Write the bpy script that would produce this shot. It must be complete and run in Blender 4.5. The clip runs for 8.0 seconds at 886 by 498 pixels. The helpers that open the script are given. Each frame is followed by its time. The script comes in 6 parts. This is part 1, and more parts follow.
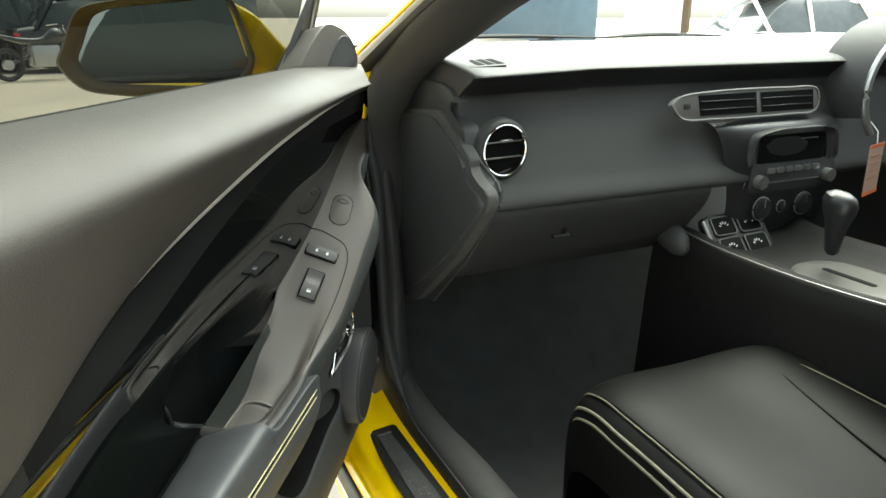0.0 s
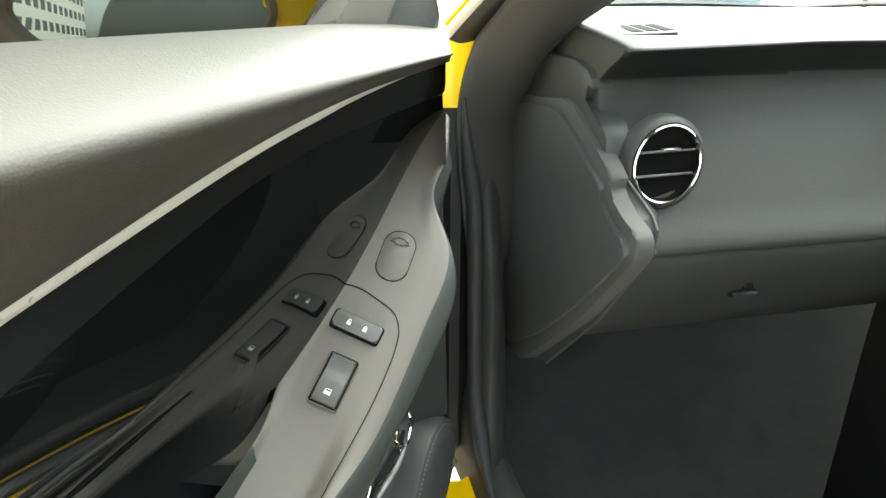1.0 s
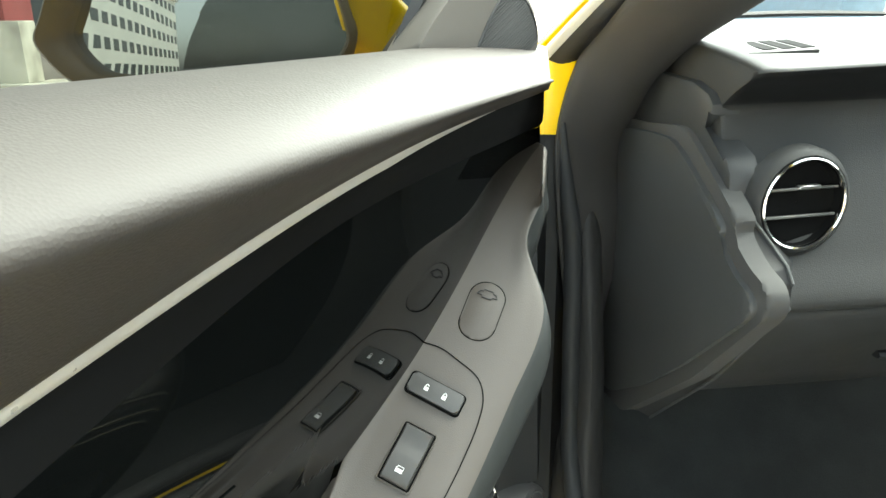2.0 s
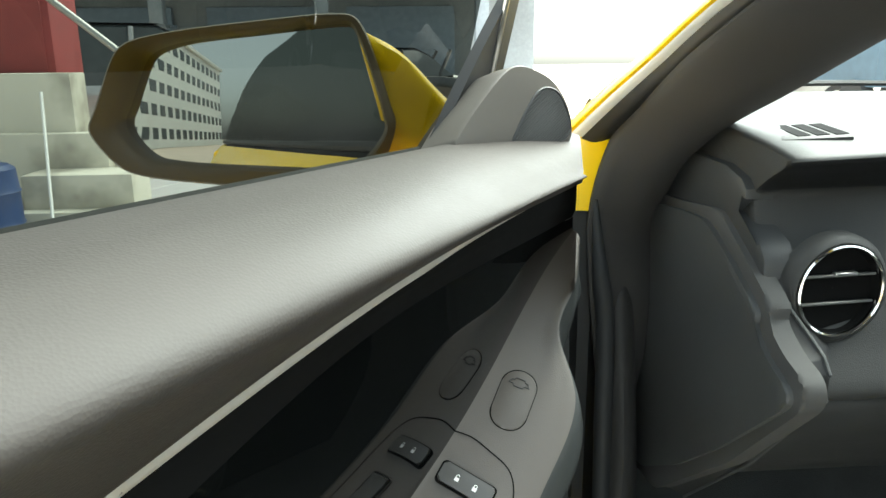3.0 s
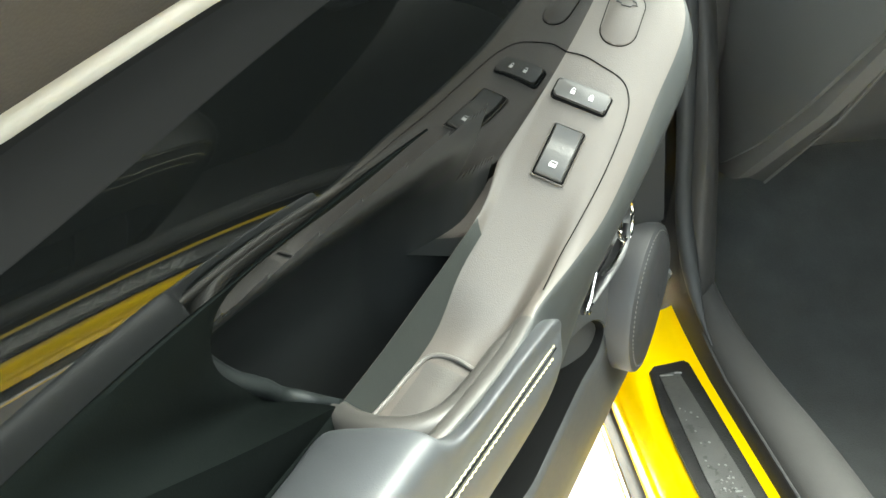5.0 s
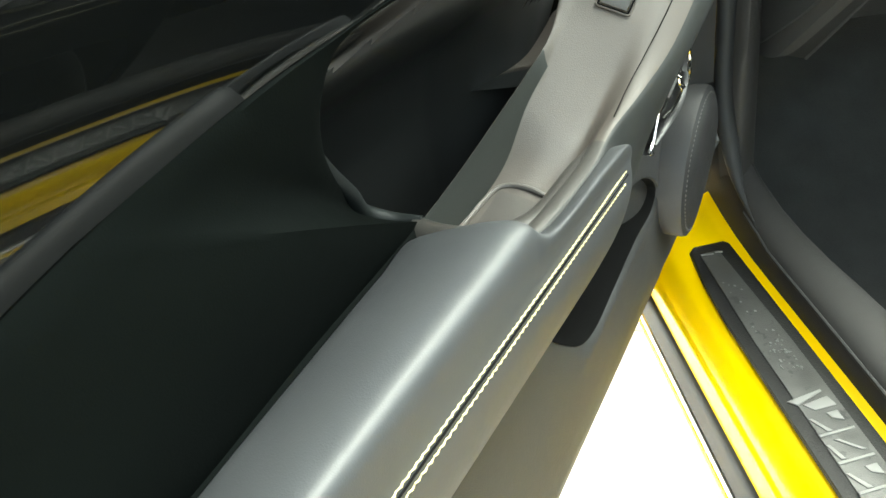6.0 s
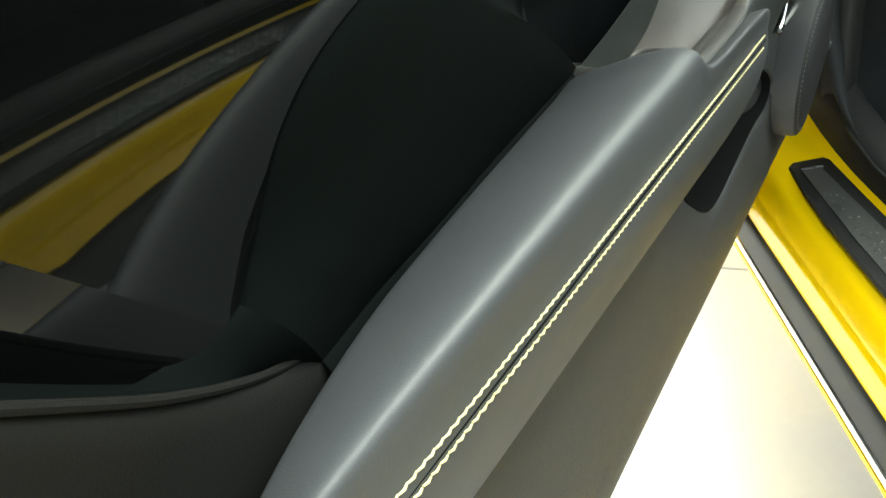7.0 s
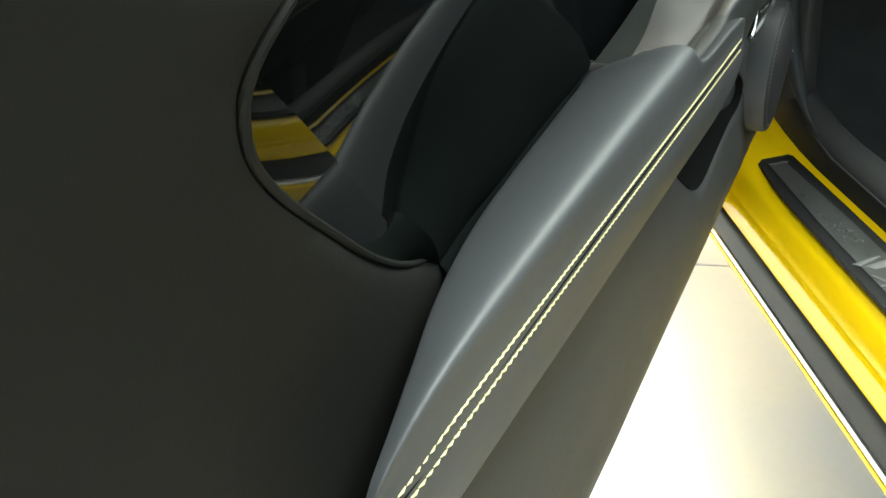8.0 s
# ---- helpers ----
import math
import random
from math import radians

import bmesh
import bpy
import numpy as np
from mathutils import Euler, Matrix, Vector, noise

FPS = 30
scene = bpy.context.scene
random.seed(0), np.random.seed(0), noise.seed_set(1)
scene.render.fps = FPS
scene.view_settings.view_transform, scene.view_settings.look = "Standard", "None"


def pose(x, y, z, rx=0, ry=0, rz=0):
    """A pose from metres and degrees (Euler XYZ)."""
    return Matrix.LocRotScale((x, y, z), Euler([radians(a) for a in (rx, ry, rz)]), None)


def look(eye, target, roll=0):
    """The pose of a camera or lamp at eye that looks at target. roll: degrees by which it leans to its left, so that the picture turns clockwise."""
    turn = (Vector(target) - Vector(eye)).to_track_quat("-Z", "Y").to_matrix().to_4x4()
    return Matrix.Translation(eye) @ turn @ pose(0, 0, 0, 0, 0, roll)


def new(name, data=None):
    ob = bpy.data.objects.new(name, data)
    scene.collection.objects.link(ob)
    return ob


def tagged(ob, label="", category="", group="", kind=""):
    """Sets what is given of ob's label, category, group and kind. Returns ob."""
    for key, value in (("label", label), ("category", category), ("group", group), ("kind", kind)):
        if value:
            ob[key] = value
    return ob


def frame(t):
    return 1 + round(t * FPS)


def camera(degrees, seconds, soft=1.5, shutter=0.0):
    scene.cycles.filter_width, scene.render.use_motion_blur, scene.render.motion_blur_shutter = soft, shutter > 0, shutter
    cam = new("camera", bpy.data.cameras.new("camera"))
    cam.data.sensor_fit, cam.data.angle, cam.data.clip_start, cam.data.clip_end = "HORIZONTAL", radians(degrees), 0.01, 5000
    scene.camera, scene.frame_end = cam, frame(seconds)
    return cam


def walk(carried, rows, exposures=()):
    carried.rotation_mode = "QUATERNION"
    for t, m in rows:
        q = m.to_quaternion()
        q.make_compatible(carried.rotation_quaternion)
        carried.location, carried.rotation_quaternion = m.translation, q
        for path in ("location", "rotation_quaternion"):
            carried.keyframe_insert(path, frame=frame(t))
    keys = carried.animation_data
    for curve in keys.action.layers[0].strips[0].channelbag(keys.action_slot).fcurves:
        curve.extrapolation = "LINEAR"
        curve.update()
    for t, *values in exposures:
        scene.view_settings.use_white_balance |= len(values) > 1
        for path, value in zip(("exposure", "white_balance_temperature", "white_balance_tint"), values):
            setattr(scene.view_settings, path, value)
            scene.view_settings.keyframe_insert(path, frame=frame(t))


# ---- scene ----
cam = camera(62.7, 8.0)
PATH = [
    (0, (-0.37, -0.038, 1.216), (0.427, 1.692, 0.608), 0.1),
    (0.5, (-0.283, 0.163, 1.179), (0.364, 1.936, 0.516), 0.4),
    (1, (-0.187, 0.335, 1.169), (0.27, 2.171, 0.522), 0.3),
    (1.5, (-0.161, 0.41, 1.169), (0.177, 2.272, 0.522), -0.6),
    (1.7, (-0.163, 0.421, 1.171), (0.112, 2.299, 0.541), -0.8),
    (2.8, (-0.169, 0.422, 1.19), (-0.03, 2.343, 0.65), -0.6),
    (3, (-0.168, 0.423, 1.208), (-0.04, 2.357, 0.716), -0.6),
    (3.2, (-0.172, 0.429, 1.211), (-0.034, 2.362, 0.716), -0.7),
    (3.5, (-0.171, 0.411, 1.196), (-0.092, 2.32, 0.605), -1.3),
    (4, (-0.193, 0.399, 1.152), (-0.127, 2.258, 0.417), -2.4),
    (4.5, (-0.221, 0.384, 1.101), (-0.154, 2.199, 0.263), -3.3),
    (4.7, (-0.229, 0.372, 1.089), (-0.190, 2.169, 0.216), -4.8),
    (5.8, (-0.284, 0.331, 1.008), (-0.309, 2.056, -0.004), -7.6),
    (6, (-0.299, 0.322, 0.998), (-0.321, 2.034, -0.037), -8.2),
    (6.5, (-0.337, 0.28, 0.975), (-0.449, 1.952, -0.116), -9.7),
    (7, (-0.378, 0.237, 0.957), (-0.546, 1.913, -0.122), -9.3),
    (7.5, (-0.401, 0.188, 0.967), (-0.571, 1.867, -0.106), -9.8),
    (8, (-0.432, 0.132, 0.98), (-0.511, 1.837, -0.064), -8.3),
]
walk(cam, [(t, look(eye, target, roll)) for t, eye, target, roll in PATH],
     [(0, 2.5, 6600, -6), (0.5, 3.15, 6600, -6), (1.5, 3.45, 6500, -6), (2.8, 2.85, 6350, -6), (3.0, 2.75, 6300, -6), (3.5, 2.5, 6300, -6), (4.5, 4.2, 6600, -6), (6, 3.4, 6600, -8), (6.5, 2.9, 6500, -8), (7, 2.65, 6450, -8), (8, 2.45, 6300, -8)])

# ---- light ----
world = bpy.data.worlds.new("world")
scene.world = world
world.use_nodes = True
wn, wl = world.node_tree.nodes, world.node_tree.links
sky = wn.new("ShaderNodeTexSky")
sky.sky_type, sky.sun_disc = "NISHITA", False
SUN_UP, SUN_TURN = 60.0, 50.0
sky.sun_elevation, sky.sun_rotation = radians(SUN_UP), radians(SUN_TURN)
sky.dust_density = 4.0
calm = wn.new("ShaderNodeHueSaturation")
calm.inputs["Saturation"].default_value = 0.35
wl.new(sky.outputs[0], calm.inputs["Color"])
wl.new(calm.outputs[0], wn["Background"].inputs[0])
wn["Background"].inputs[1].default_value = 0.15
sun = new("sun", bpy.data.lights.new("sun", "SUN"))
sun.data.energy, sun.data.angle, sun.data.color = 1.4, radians(75), (1.0, 0.97, 0.93)
sun.matrix_world = look((0, 0, 0), (-math.sin(radians(SUN_TURN)) * math.cos(radians(SUN_UP)), -math.cos(radians(SUN_TURN)) * math.cos(radians(SUN_UP)), -math.sin(radians(SUN_UP))))


# ---- materials ----
def material(name, colour, rough=0.5, metal=0.0, grain=0.0, grain_scale=900.0, blotch=0.15, blotch_scale=6.0, coat=0.0, spec=0.5, fleck=0.0):
    """A surface with slow blotches of tone, wear in the gloss and a fine grain in relief."""
    m = bpy.data.materials.new(name)
    m.use_nodes = True
    n, l = m.node_tree.nodes, m.node_tree.links
    b = n["Principled BSDF"]
    b.inputs["Metallic"].default_value, b.inputs["Specular IOR Level"].default_value = metal, spec
    b.inputs["Coat Weight"].default_value, b.inputs["Coat Roughness"].default_value = coat, 0.03
    at = n.new("ShaderNodeTexCoord")
    slow = n.new("ShaderNodeTexNoise")
    slow.inputs["Scale"].default_value, slow.inputs["Detail"].default_value = blotch_scale, 6.0
    l.new(at.outputs["Object"], slow.inputs["Vector"])
    fine = n.new("ShaderNodeTexNoise")
    fine.inputs["Scale"].default_value, fine.inputs["Detail"].default_value = blotch_scale * 22, 3.0
    l.new(at.outputs["Object"], fine.inputs["Vector"])
    both = n.new("ShaderNodeMath")
    both.operation = "MULTIPLY_ADD"
    l.new(fine.outputs["Fac"], both.inputs[0])
    both.inputs[1].default_value = 0.35
    l.new(slow.outputs["Fac"], both.inputs[2])
    ramp = n.new("ShaderNodeMapRange")
    ramp.inputs["From Min"].default_value, ramp.inputs["From Max"].default_value = 0.4, 0.95
    ramp.inputs["To Min"].default_value, ramp.inputs["To Max"].default_value = 1.0 - blotch, 1.0 + blotch
    l.new(both.outputs[0], ramp.inputs["Value"])
    tone = n.new("ShaderNodeVectorMath")
    tone.operation = "SCALE"
    tone.inputs[0].default_value = colour
    l.new(ramp.outputs[0], tone.inputs["Scale"])
    l.new(tone.outputs[0], b.inputs["Base Color"])
    gloss = n.new("ShaderNodeMapRange")
    gloss.inputs["From Min"].default_value, gloss.inputs["From Max"].default_value = 0.4, 0.95
    gloss.inputs["To Min"].default_value, gloss.inputs["To Max"].default_value = rough * 0.88, min(1.0, rough * 1.14)
    l.new(both.outputs[0], gloss.inputs["Value"])
    l.new(gloss.outputs[0], b.inputs["Roughness"])
    if grain:
        cells = n.new("ShaderNodeTexVoronoi")
        cells.inputs["Scale"].default_value = grain_scale
        l.new(at.outputs["Object"], cells.inputs["Vector"])
        bump = n.new("ShaderNodeBump")
        bump.inputs["Strength"].default_value, bump.inputs["Distance"].default_value = grain, 0.0006
        l.new(cells.outputs["Distance"], bump.inputs["Height"])
        l.new(bump.outputs[0], b.inputs["Normal"])
    return m


def clear(name, colour, rough=0.0, shine_amount=0.03):
    """Thin glass: it tints what lies behind it and mirrors a little."""
    m = bpy.data.materials.new(name)
    m.use_nodes = True
    n, l = m.node_tree.nodes, m.node_tree.links
    n.remove(n["Principled BSDF"])
    see = n.new("ShaderNodeBsdfTransparent")
    see.inputs["Color"].default_value = (*colour, 1)
    shine = n.new("ShaderNodeBsdfGlossy")
    shine.inputs["Roughness"].default_value = rough
    mix = n.new("ShaderNodeMixShader")
    mix.inputs[0].default_value = shine_amount
    l.new(see.outputs[0], mix.inputs[1])
    l.new(shine.outputs[0], mix.inputs[2])
    l.new(mix.outputs[0], n["Material Output"].inputs[0])
    return m


def stained(m, colour, scale=3.0, low=0.52, high=0.62, amount=0.7):
    """Lays irregular stains over a material's colour."""
    n, l = m.node_tree.nodes, m.node_tree.links
    b = n["Principled BSDF"]
    old = b.inputs["Base Color"].links[0].from_socket
    at = n.new("ShaderNodeTexCoord")
    spots = n.new("ShaderNodeTexNoise")
    spots.inputs["Scale"].default_value, spots.inputs["Detail"].default_value = scale, 8.0
    l.new(at.outputs["Object"], spots.inputs["Vector"])
    cut = n.new("ShaderNodeMapRange")
    cut.inputs["From Min"].default_value, cut.inputs["From Max"].default_value = low, high
    cut.inputs["To Max"].default_value = amount
    l.new(spots.outputs["Fac"], cut.inputs["Value"])
    mix = n.new("ShaderNodeMix")
    mix.data_type = "RGBA"
    mix.inputs[7].default_value = (*colour, 1)
    l.new(cut.outputs[0], mix.inputs[0])
    l.new(old, mix.inputs[6])
    l.new(mix.outputs[2], b.inputs["Base Color"])
    return m


VINYL = material("grey_vinyl", (0.038, 0.0335, 0.030), 0.54, grain=0.20, grain_scale=700, blotch=0.10, blotch_scale=10.0, spec=0.30)
REAR = material("dark_moulded_vinyl", (0.0085, 0.0084, 0.0076), 0.7, spec=0.12, grain=0.15, grain_scale=1000, blotch=0.12)
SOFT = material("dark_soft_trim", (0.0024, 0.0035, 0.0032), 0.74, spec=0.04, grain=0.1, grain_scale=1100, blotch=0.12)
LEATHER = material("charcoal_leather", (0.052, 0.055, 0.059), 0.49, spec=0.45, grain=0.1, grain_scale=1300, blotch=0.1)
SEAT_LEATHER = material("black_seat_leather", (0.0050, 0.0050, 0.0044), 0.46, spec=0.09, grain=0.15, grain_scale=900, blotch=0.12)
PLASTIC = material("warm_grey_plastic", (0.092, 0.080, 0.069), 0.45, grain=0.2, grain_scale=1300, blotch=0.06)
DARK_PLASTIC = material("dark_grey_plastic", (0.036, 0.037, 0.038), 0.5, grain=0.3, grain_scale=1000, blotch=0.1)
END_TRIM = material("mid_grey_trim", (0.038, 0.037, 0.036), 0.55, grain=0.25, grain_scale=1000, blotch=0.08)
DASH = material("dash_skin", (0.034, 0.034, 0.033), 0.58, spec=0.32, grain=0.3, grain_scale=900, blotch=0.1)
BUTTON = material("black_button_plastic", (0.02, 0.02, 0.021), 0.35, grain=0.1, grain_scale=1500)
PIANO = material("piano_black", (0.003, 0.0034, 0.0034), 0.03, blotch=0.02, spec=0.42)
CHROME = material("chrome", (0.8, 0.79, 0.77), 0.1, metal=1.0, blotch=0.04)
SATIN = material("satin_silver", (0.5, 0.49, 0.47), 0.32, metal=0.9, blotch=0.06)
RUBBER = material("black_rubber", (0.018, 0.018, 0.018), 0.6, grain=0.15, grain_scale=1200)
# near black for joints and trim; in recesses it stands for shade
DEEP = material("shade_and_trim_black", (0.005, 0.005, 0.005), 0.85, spec=0.08)
YELLOW = material("yellow_car_paint", (0.92, 0.60, 0.004), 0.24, blotch=0.03, coat=0.25, spec=0.35)
THREAD = material("cream_thread", (0.62, 0.56, 0.30), 0.7, grain=0.3, grain_scale=3000)
WHITE_INK = material("white_ink", (0.8, 0.8, 0.78), 0.5, blotch=0.03)
CARPET = material("black_carpet", (0.045, 0.047, 0.046), 0.95, grain=1.0, grain_scale=500, blotch=0.3, blotch_scale=14)
HEADLINER = material("grey_headliner", (0.12, 0.118, 0.115), 0.9, grain=0.4, grain_scale=900)
DIM_SATIN = material("dim_satin_silver", (0.20, 0.195, 0.185), 0.42, metal=0.6, blotch=0.06)
MIRROR = material("tinted_mirror_silver", (0.66, 0.67, 0.66), 0.01, metal=1.0, blotch=0.0)
TINTED = clear("tinted_side_glass", (0.128, 0.136, 0.124), 0.0, 0.04)
INLAY = stained(material("speckled_steel_inlay", (0.062, 0.062, 0.060), 0.45, metal=0.25, grain=0.3, grain_scale=700, blotch=0.3, blotch_scale=40), (0.03, 0.03, 0.03), 90, 0.6, 0.66, 0.8)
BRIGHT = material("pale_reflection_trim", (0.62, 0.595, 0.545), 0.3, metal=0.35, blotch=0.04)
# mirror rim: yellow paint darkened to brown, its shade put into the colour
RIM_SHADED = material("shaded_yellow_rim", (0.10, 0.072, 0.036), 0.5, blotch=0.1)
END_PANEL = material("dash_end_skin", (0.056, 0.057, 0.056), 0.5, grain=0.3, grain_scale=1000, blotch=0.1)
END_RIM = material("dash_end_rim_skin", (0.070, 0.069, 0.067), 0.7, spec=0.2, grain=0.2, grain_scale=1000, blotch=0.08)
COVER = material("dark_cover_vinyl", (0.022, 0.022, 0.023), 0.5, grain=0.25, grain_scale=900, blotch=0.1)
LIP = material("lit_lip_vinyl", (0.014, 0.017, 0.017), 0.55, spec=0.3, grain=0.1, grain_scale=1100, blotch=0.1)
SILL_SKIN = material("dark_sill_skin", (0.029, 0.028, 0.027), 0.62, spec=0.3, grain=0.3, grain_scale=1000, blotch=0.12)
PILLAR = material("dark_pillar_fabric", (0.044, 0.042, 0.040), 0.75, spec=0.25, grain=0.3, grain_scale=1400, blotch=0.1)
CONSOLE = material("charcoal_console_skin", (0.013, 0.0125, 0.0115), 0.68, spec=0.16, grain=0.3, grain_scale=1000, blotch=0.12)
GATE = material("brushed_shift_plate", (0.05, 0.048, 0.043), 0.55, metal=0.4, blotch=0.1)
PIPING = material("dull_cream_piping", (0.13, 0.12, 0.08), 0.7, blotch=0.1)
SWITCH = material("grey_switch_plastic", (0.060, 0.057, 0.052), 0.33, grain=0.1, grain_scale=1500)
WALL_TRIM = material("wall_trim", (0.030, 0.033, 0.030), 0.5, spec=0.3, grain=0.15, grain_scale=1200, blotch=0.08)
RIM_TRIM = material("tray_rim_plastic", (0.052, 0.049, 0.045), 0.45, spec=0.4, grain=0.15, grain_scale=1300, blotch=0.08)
TRAY_MAT = material("grey_tray_mat", (0.062, 0.056, 0.050), 0.6, grain=0.2, grain_scale=1300, blotch=0.06)
BORDER = material("tray_border_plastic", (0.125, 0.115, 0.105), 0.42, grain=0.15, grain_scale=1300, blotch=0.06)
STRIP = material("dark_grey_rubber", (0.026, 0.027, 0.028), 0.6, spec=0.3, grain=0.15, grain_scale=1000, blotch=0.1)
SCUFF = material("pitted_black_plate", (0.011, 0.011, 0.011), 0.55, spec=0.25, grain=0.5, grain_scale=500, blotch=0.4, blotch_scale=60)
BROW = material("brow_shade_skin", (0.010, 0.0105, 0.011), 0.5, spec=0.25, grain=0.15, grain_scale=900, blotch=0.1)
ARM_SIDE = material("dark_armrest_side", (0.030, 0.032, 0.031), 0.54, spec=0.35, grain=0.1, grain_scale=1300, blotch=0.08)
TWEETER = material("warm_grey_pod_plastic", (0.10, 0.092, 0.082), 0.5, grain=0.15, grain_scale=1300, blotch=0.06)
EMBOSS = material("bright_embossed_steel", (0.16, 0.16, 0.155), 0.55, metal=0.0, spec=0.25, blotch=0.1)
PALE_STRIP = material("pale_door_seal_strip", (0.72, 0.72, 0.70), 0.3, blotch=0.05)
PANE = clear("clear_glass", (0.97, 0.98, 0.97))


# ---- the car, and its open door: in the door's frame x runs back from the hinge, y inboard, z up ----
s33, c33 = math.sin(radians(33.0)), math.cos(radians(33.0))
DOOR = Matrix(((-s33, c33, 0, 0.06), (-c33, -s33, 0, 1.16), (0, 0, 1, 0), (0, 0, 0, 1)))
car = tagged(new("sports_car"), "yellow sports coupe standing with its door open", "car")

# ---- shape helpers ----
def part(name, bm, mat, parent=None, label="", smooth=True):
    bmesh.ops.recalc_face_normals(bm, faces=bm.faces[:])
    me = bpy.data.meshes.new(name)
    bm.to_mesh(me)
    bm.free()
    me.materials.append(mat)
    if smooth:
        for p in me.polygons:
            p.use_smooth = True
        me.set_sharp_from_angle(angle=radians(38))
    ob = new(name, me)
    ob.parent = car if parent in ("car", "door") else parent
    if parent == "door":
        ob.matrix_basis = DOOR
    return tagged(ob, label)


def thing(name, label, category, m=None, group="", kind=""):
    ob = new(name)
    ob.empty_display_size = 0.1
    if m is not None:
        ob.matrix_world = m
    return tagged(ob, label, category, group, kind)


def smooth_line(keys, n, closed=False):
    """n points along a rounded line through the keys."""
    p = np.array(keys, float)
    if closed:
        p = np.vstack([p[-1], p, p[0], p[1]])
    else:
        p = np.vstack([2 * p[0] - p[1], p, 2 * p[-1] - p[-2]])
    gaps = np.maximum(np.linalg.norm(np.diff(p, axis=0), axis=1), 1e-6) ** 0.5
    k = np.concatenate([[0], np.cumsum(gaps)])
    a, b = k[1], k[-2]
    out = []
    for t in np.linspace(a, b, n, endpoint=not closed):
        i = min(max(int(np.searchsorted(k, t, "right")) - 1, 1), len(p) - 3)
        t0, t1, t2, t3 = k[i - 1 : i + 3]
        p0, p1, p2, p3 = p[i - 1 : i + 3]
        a1 = (t1 - t) / (t1 - t0) * p0 + (t - t0) / (t1 - t0) * p1
        a2 = (t2 - t) / (t2 - t1) * p1 + (t - t1) / (t2 - t1) * p2
        a3 = (t3 - t) / (t3 - t2) * p2 + (t - t2) / (t3 - t2) * p3
        b1 = (t2 - t) / (t2 - t0) * a1 + (t - t0) / (t2 - t0) * a2
        b2 = (t3 - t) / (t3 - t1) * a2 + (t - t1) / (t3 - t1) * a3
        out.append((t2 - t) / (t2 - t1) * b1 + (t - t1) / (t2 - t1) * b2)
    return np.array(out)


def loft(rows, closed=False, caps=False, bm=None):
    """A skin over rows of points, all of one length; closed: each row is a ring."""
    bm = bm or bmesh.new()
    vs = [[bm.verts.new(tuple(q)) for q in r] for r in rows]
    n = len(rows[0])
    for a, b in zip(vs, vs[1:]):
        for i in range(n if closed else n - 1):
            j = (i + 1) % n
            bm.faces.new((a[i], a[j], b[j], b[i]))
    if caps:
        bm.faces.new(vs[0])
        bm.faces.new(vs[-1])
    return bm


def stations(table, n, across, closed=False):
    """Rows of control points become a fine grid: n rows of `across` points."""
    t = np.array(table, float)
    cols = [smooth_line(t[:, i], n) for i in range(t.shape[1])]
    return [smooth_line([c[r] for c in cols], across, closed) for r in range(n)]


def tube(path, radius, sides=8, bm=None, flat=1.0, up=(0, 0, 1)):
    """A round bar along a path; radius is a number or one for each point."""
    p = np.array(path, float)
    r = np.full(len(p), radius) if np.isscalar(radius) else np.array(radius, float)
    rows = []
    for i in range(len(p)):
        d = p[min(i + 1, len(p) - 1)] - p[max(i - 1, 0)]
        d = d / (np.linalg.norm(d) + 1e-9)
        s = np.cross(d, up)
        s = s / (np.linalg.norm(s) + 1e-9)
        q = np.cross(s, d)
        rows.append([p[i] + r[i] * (math.cos(a) * s + flat * math.sin(a) * q) for a in np.linspace(0, 2 * math.pi, sides, endpoint=False)])
    return loft(rows, True, True, bm)


def box(x0, y0, z0, x1, y1, z1, bevel=0.0, steps=2, m=None):
    bm = bmesh.new()
    bmesh.ops.create_cube(bm, size=1)
    for v in bm.verts:
        v.co = Vector((x0 + (v.co.x + 0.5) * (x1 - x0), y0 + (v.co.y + 0.5) * (y1 - y0), z0 + (v.co.z + 0.5) * (z1 - z0)))
    if bevel:
        bmesh.ops.bevel(bm, geom=bm.edges[:], offset=bevel, segments=steps, profile=0.5, affect="EDGES")
    if m is not None:
        bmesh.ops.transform(bm, matrix=m, verts=bm.verts[:])
    return bm


def plate(outline, depth, bevel=0.002, m=None, steps=2):
    """A slab with the given outline in its x, y; its face is at z = depth."""
    bm = bmesh.new()
    low = [bm.verts.new((x, y, 0)) for x, y in outline]
    top = [bm.verts.new((x, y, depth)) for x, y in outline]
    bm.faces.new(low[::-1])
    face = bm.faces.new(top)
    n = len(low)
    for i in range(n):
        bm.faces.new((low[i], low[(i + 1) % n], top[(i + 1) % n], top[i]))
    if bevel:
        bmesh.ops.bevel(bm, geom=list(face.edges), offset=bevel, segments=steps, profile=0.5, affect="EDGES")
    if m is not None:
        bmesh.ops.transform(bm, matrix=m, verts=bm.verts[:])
    return bm


def rounded(w, h, r, n=5):
    """A rectangle's outline with round corners, about the origin."""
    out = []
    for cx, cy, a in ((w / 2 - r, h / 2 - r, 0), (-w / 2 + r, h / 2 - r, 90), (-w / 2 + r, -h / 2 + r, 180), (w / 2 - r, -h / 2 + r, 270)):
        for i in range(n + 1):
            b = radians(a + 90 * i / n)
            out.append((cx + r * math.cos(b), cy + r * math.sin(b)))
    return out


def basis(o, x, y):
    """A frame at o whose x and y run along the given ways."""
    x = Vector(x).normalized()
    z = x.cross(Vector(y)).normalized()
    y = z.cross(x)
    m = Matrix((x, y, z)).transposed().to_4x4()
    m.translation = o
    return m


# ---- the open door ----
door = "door"


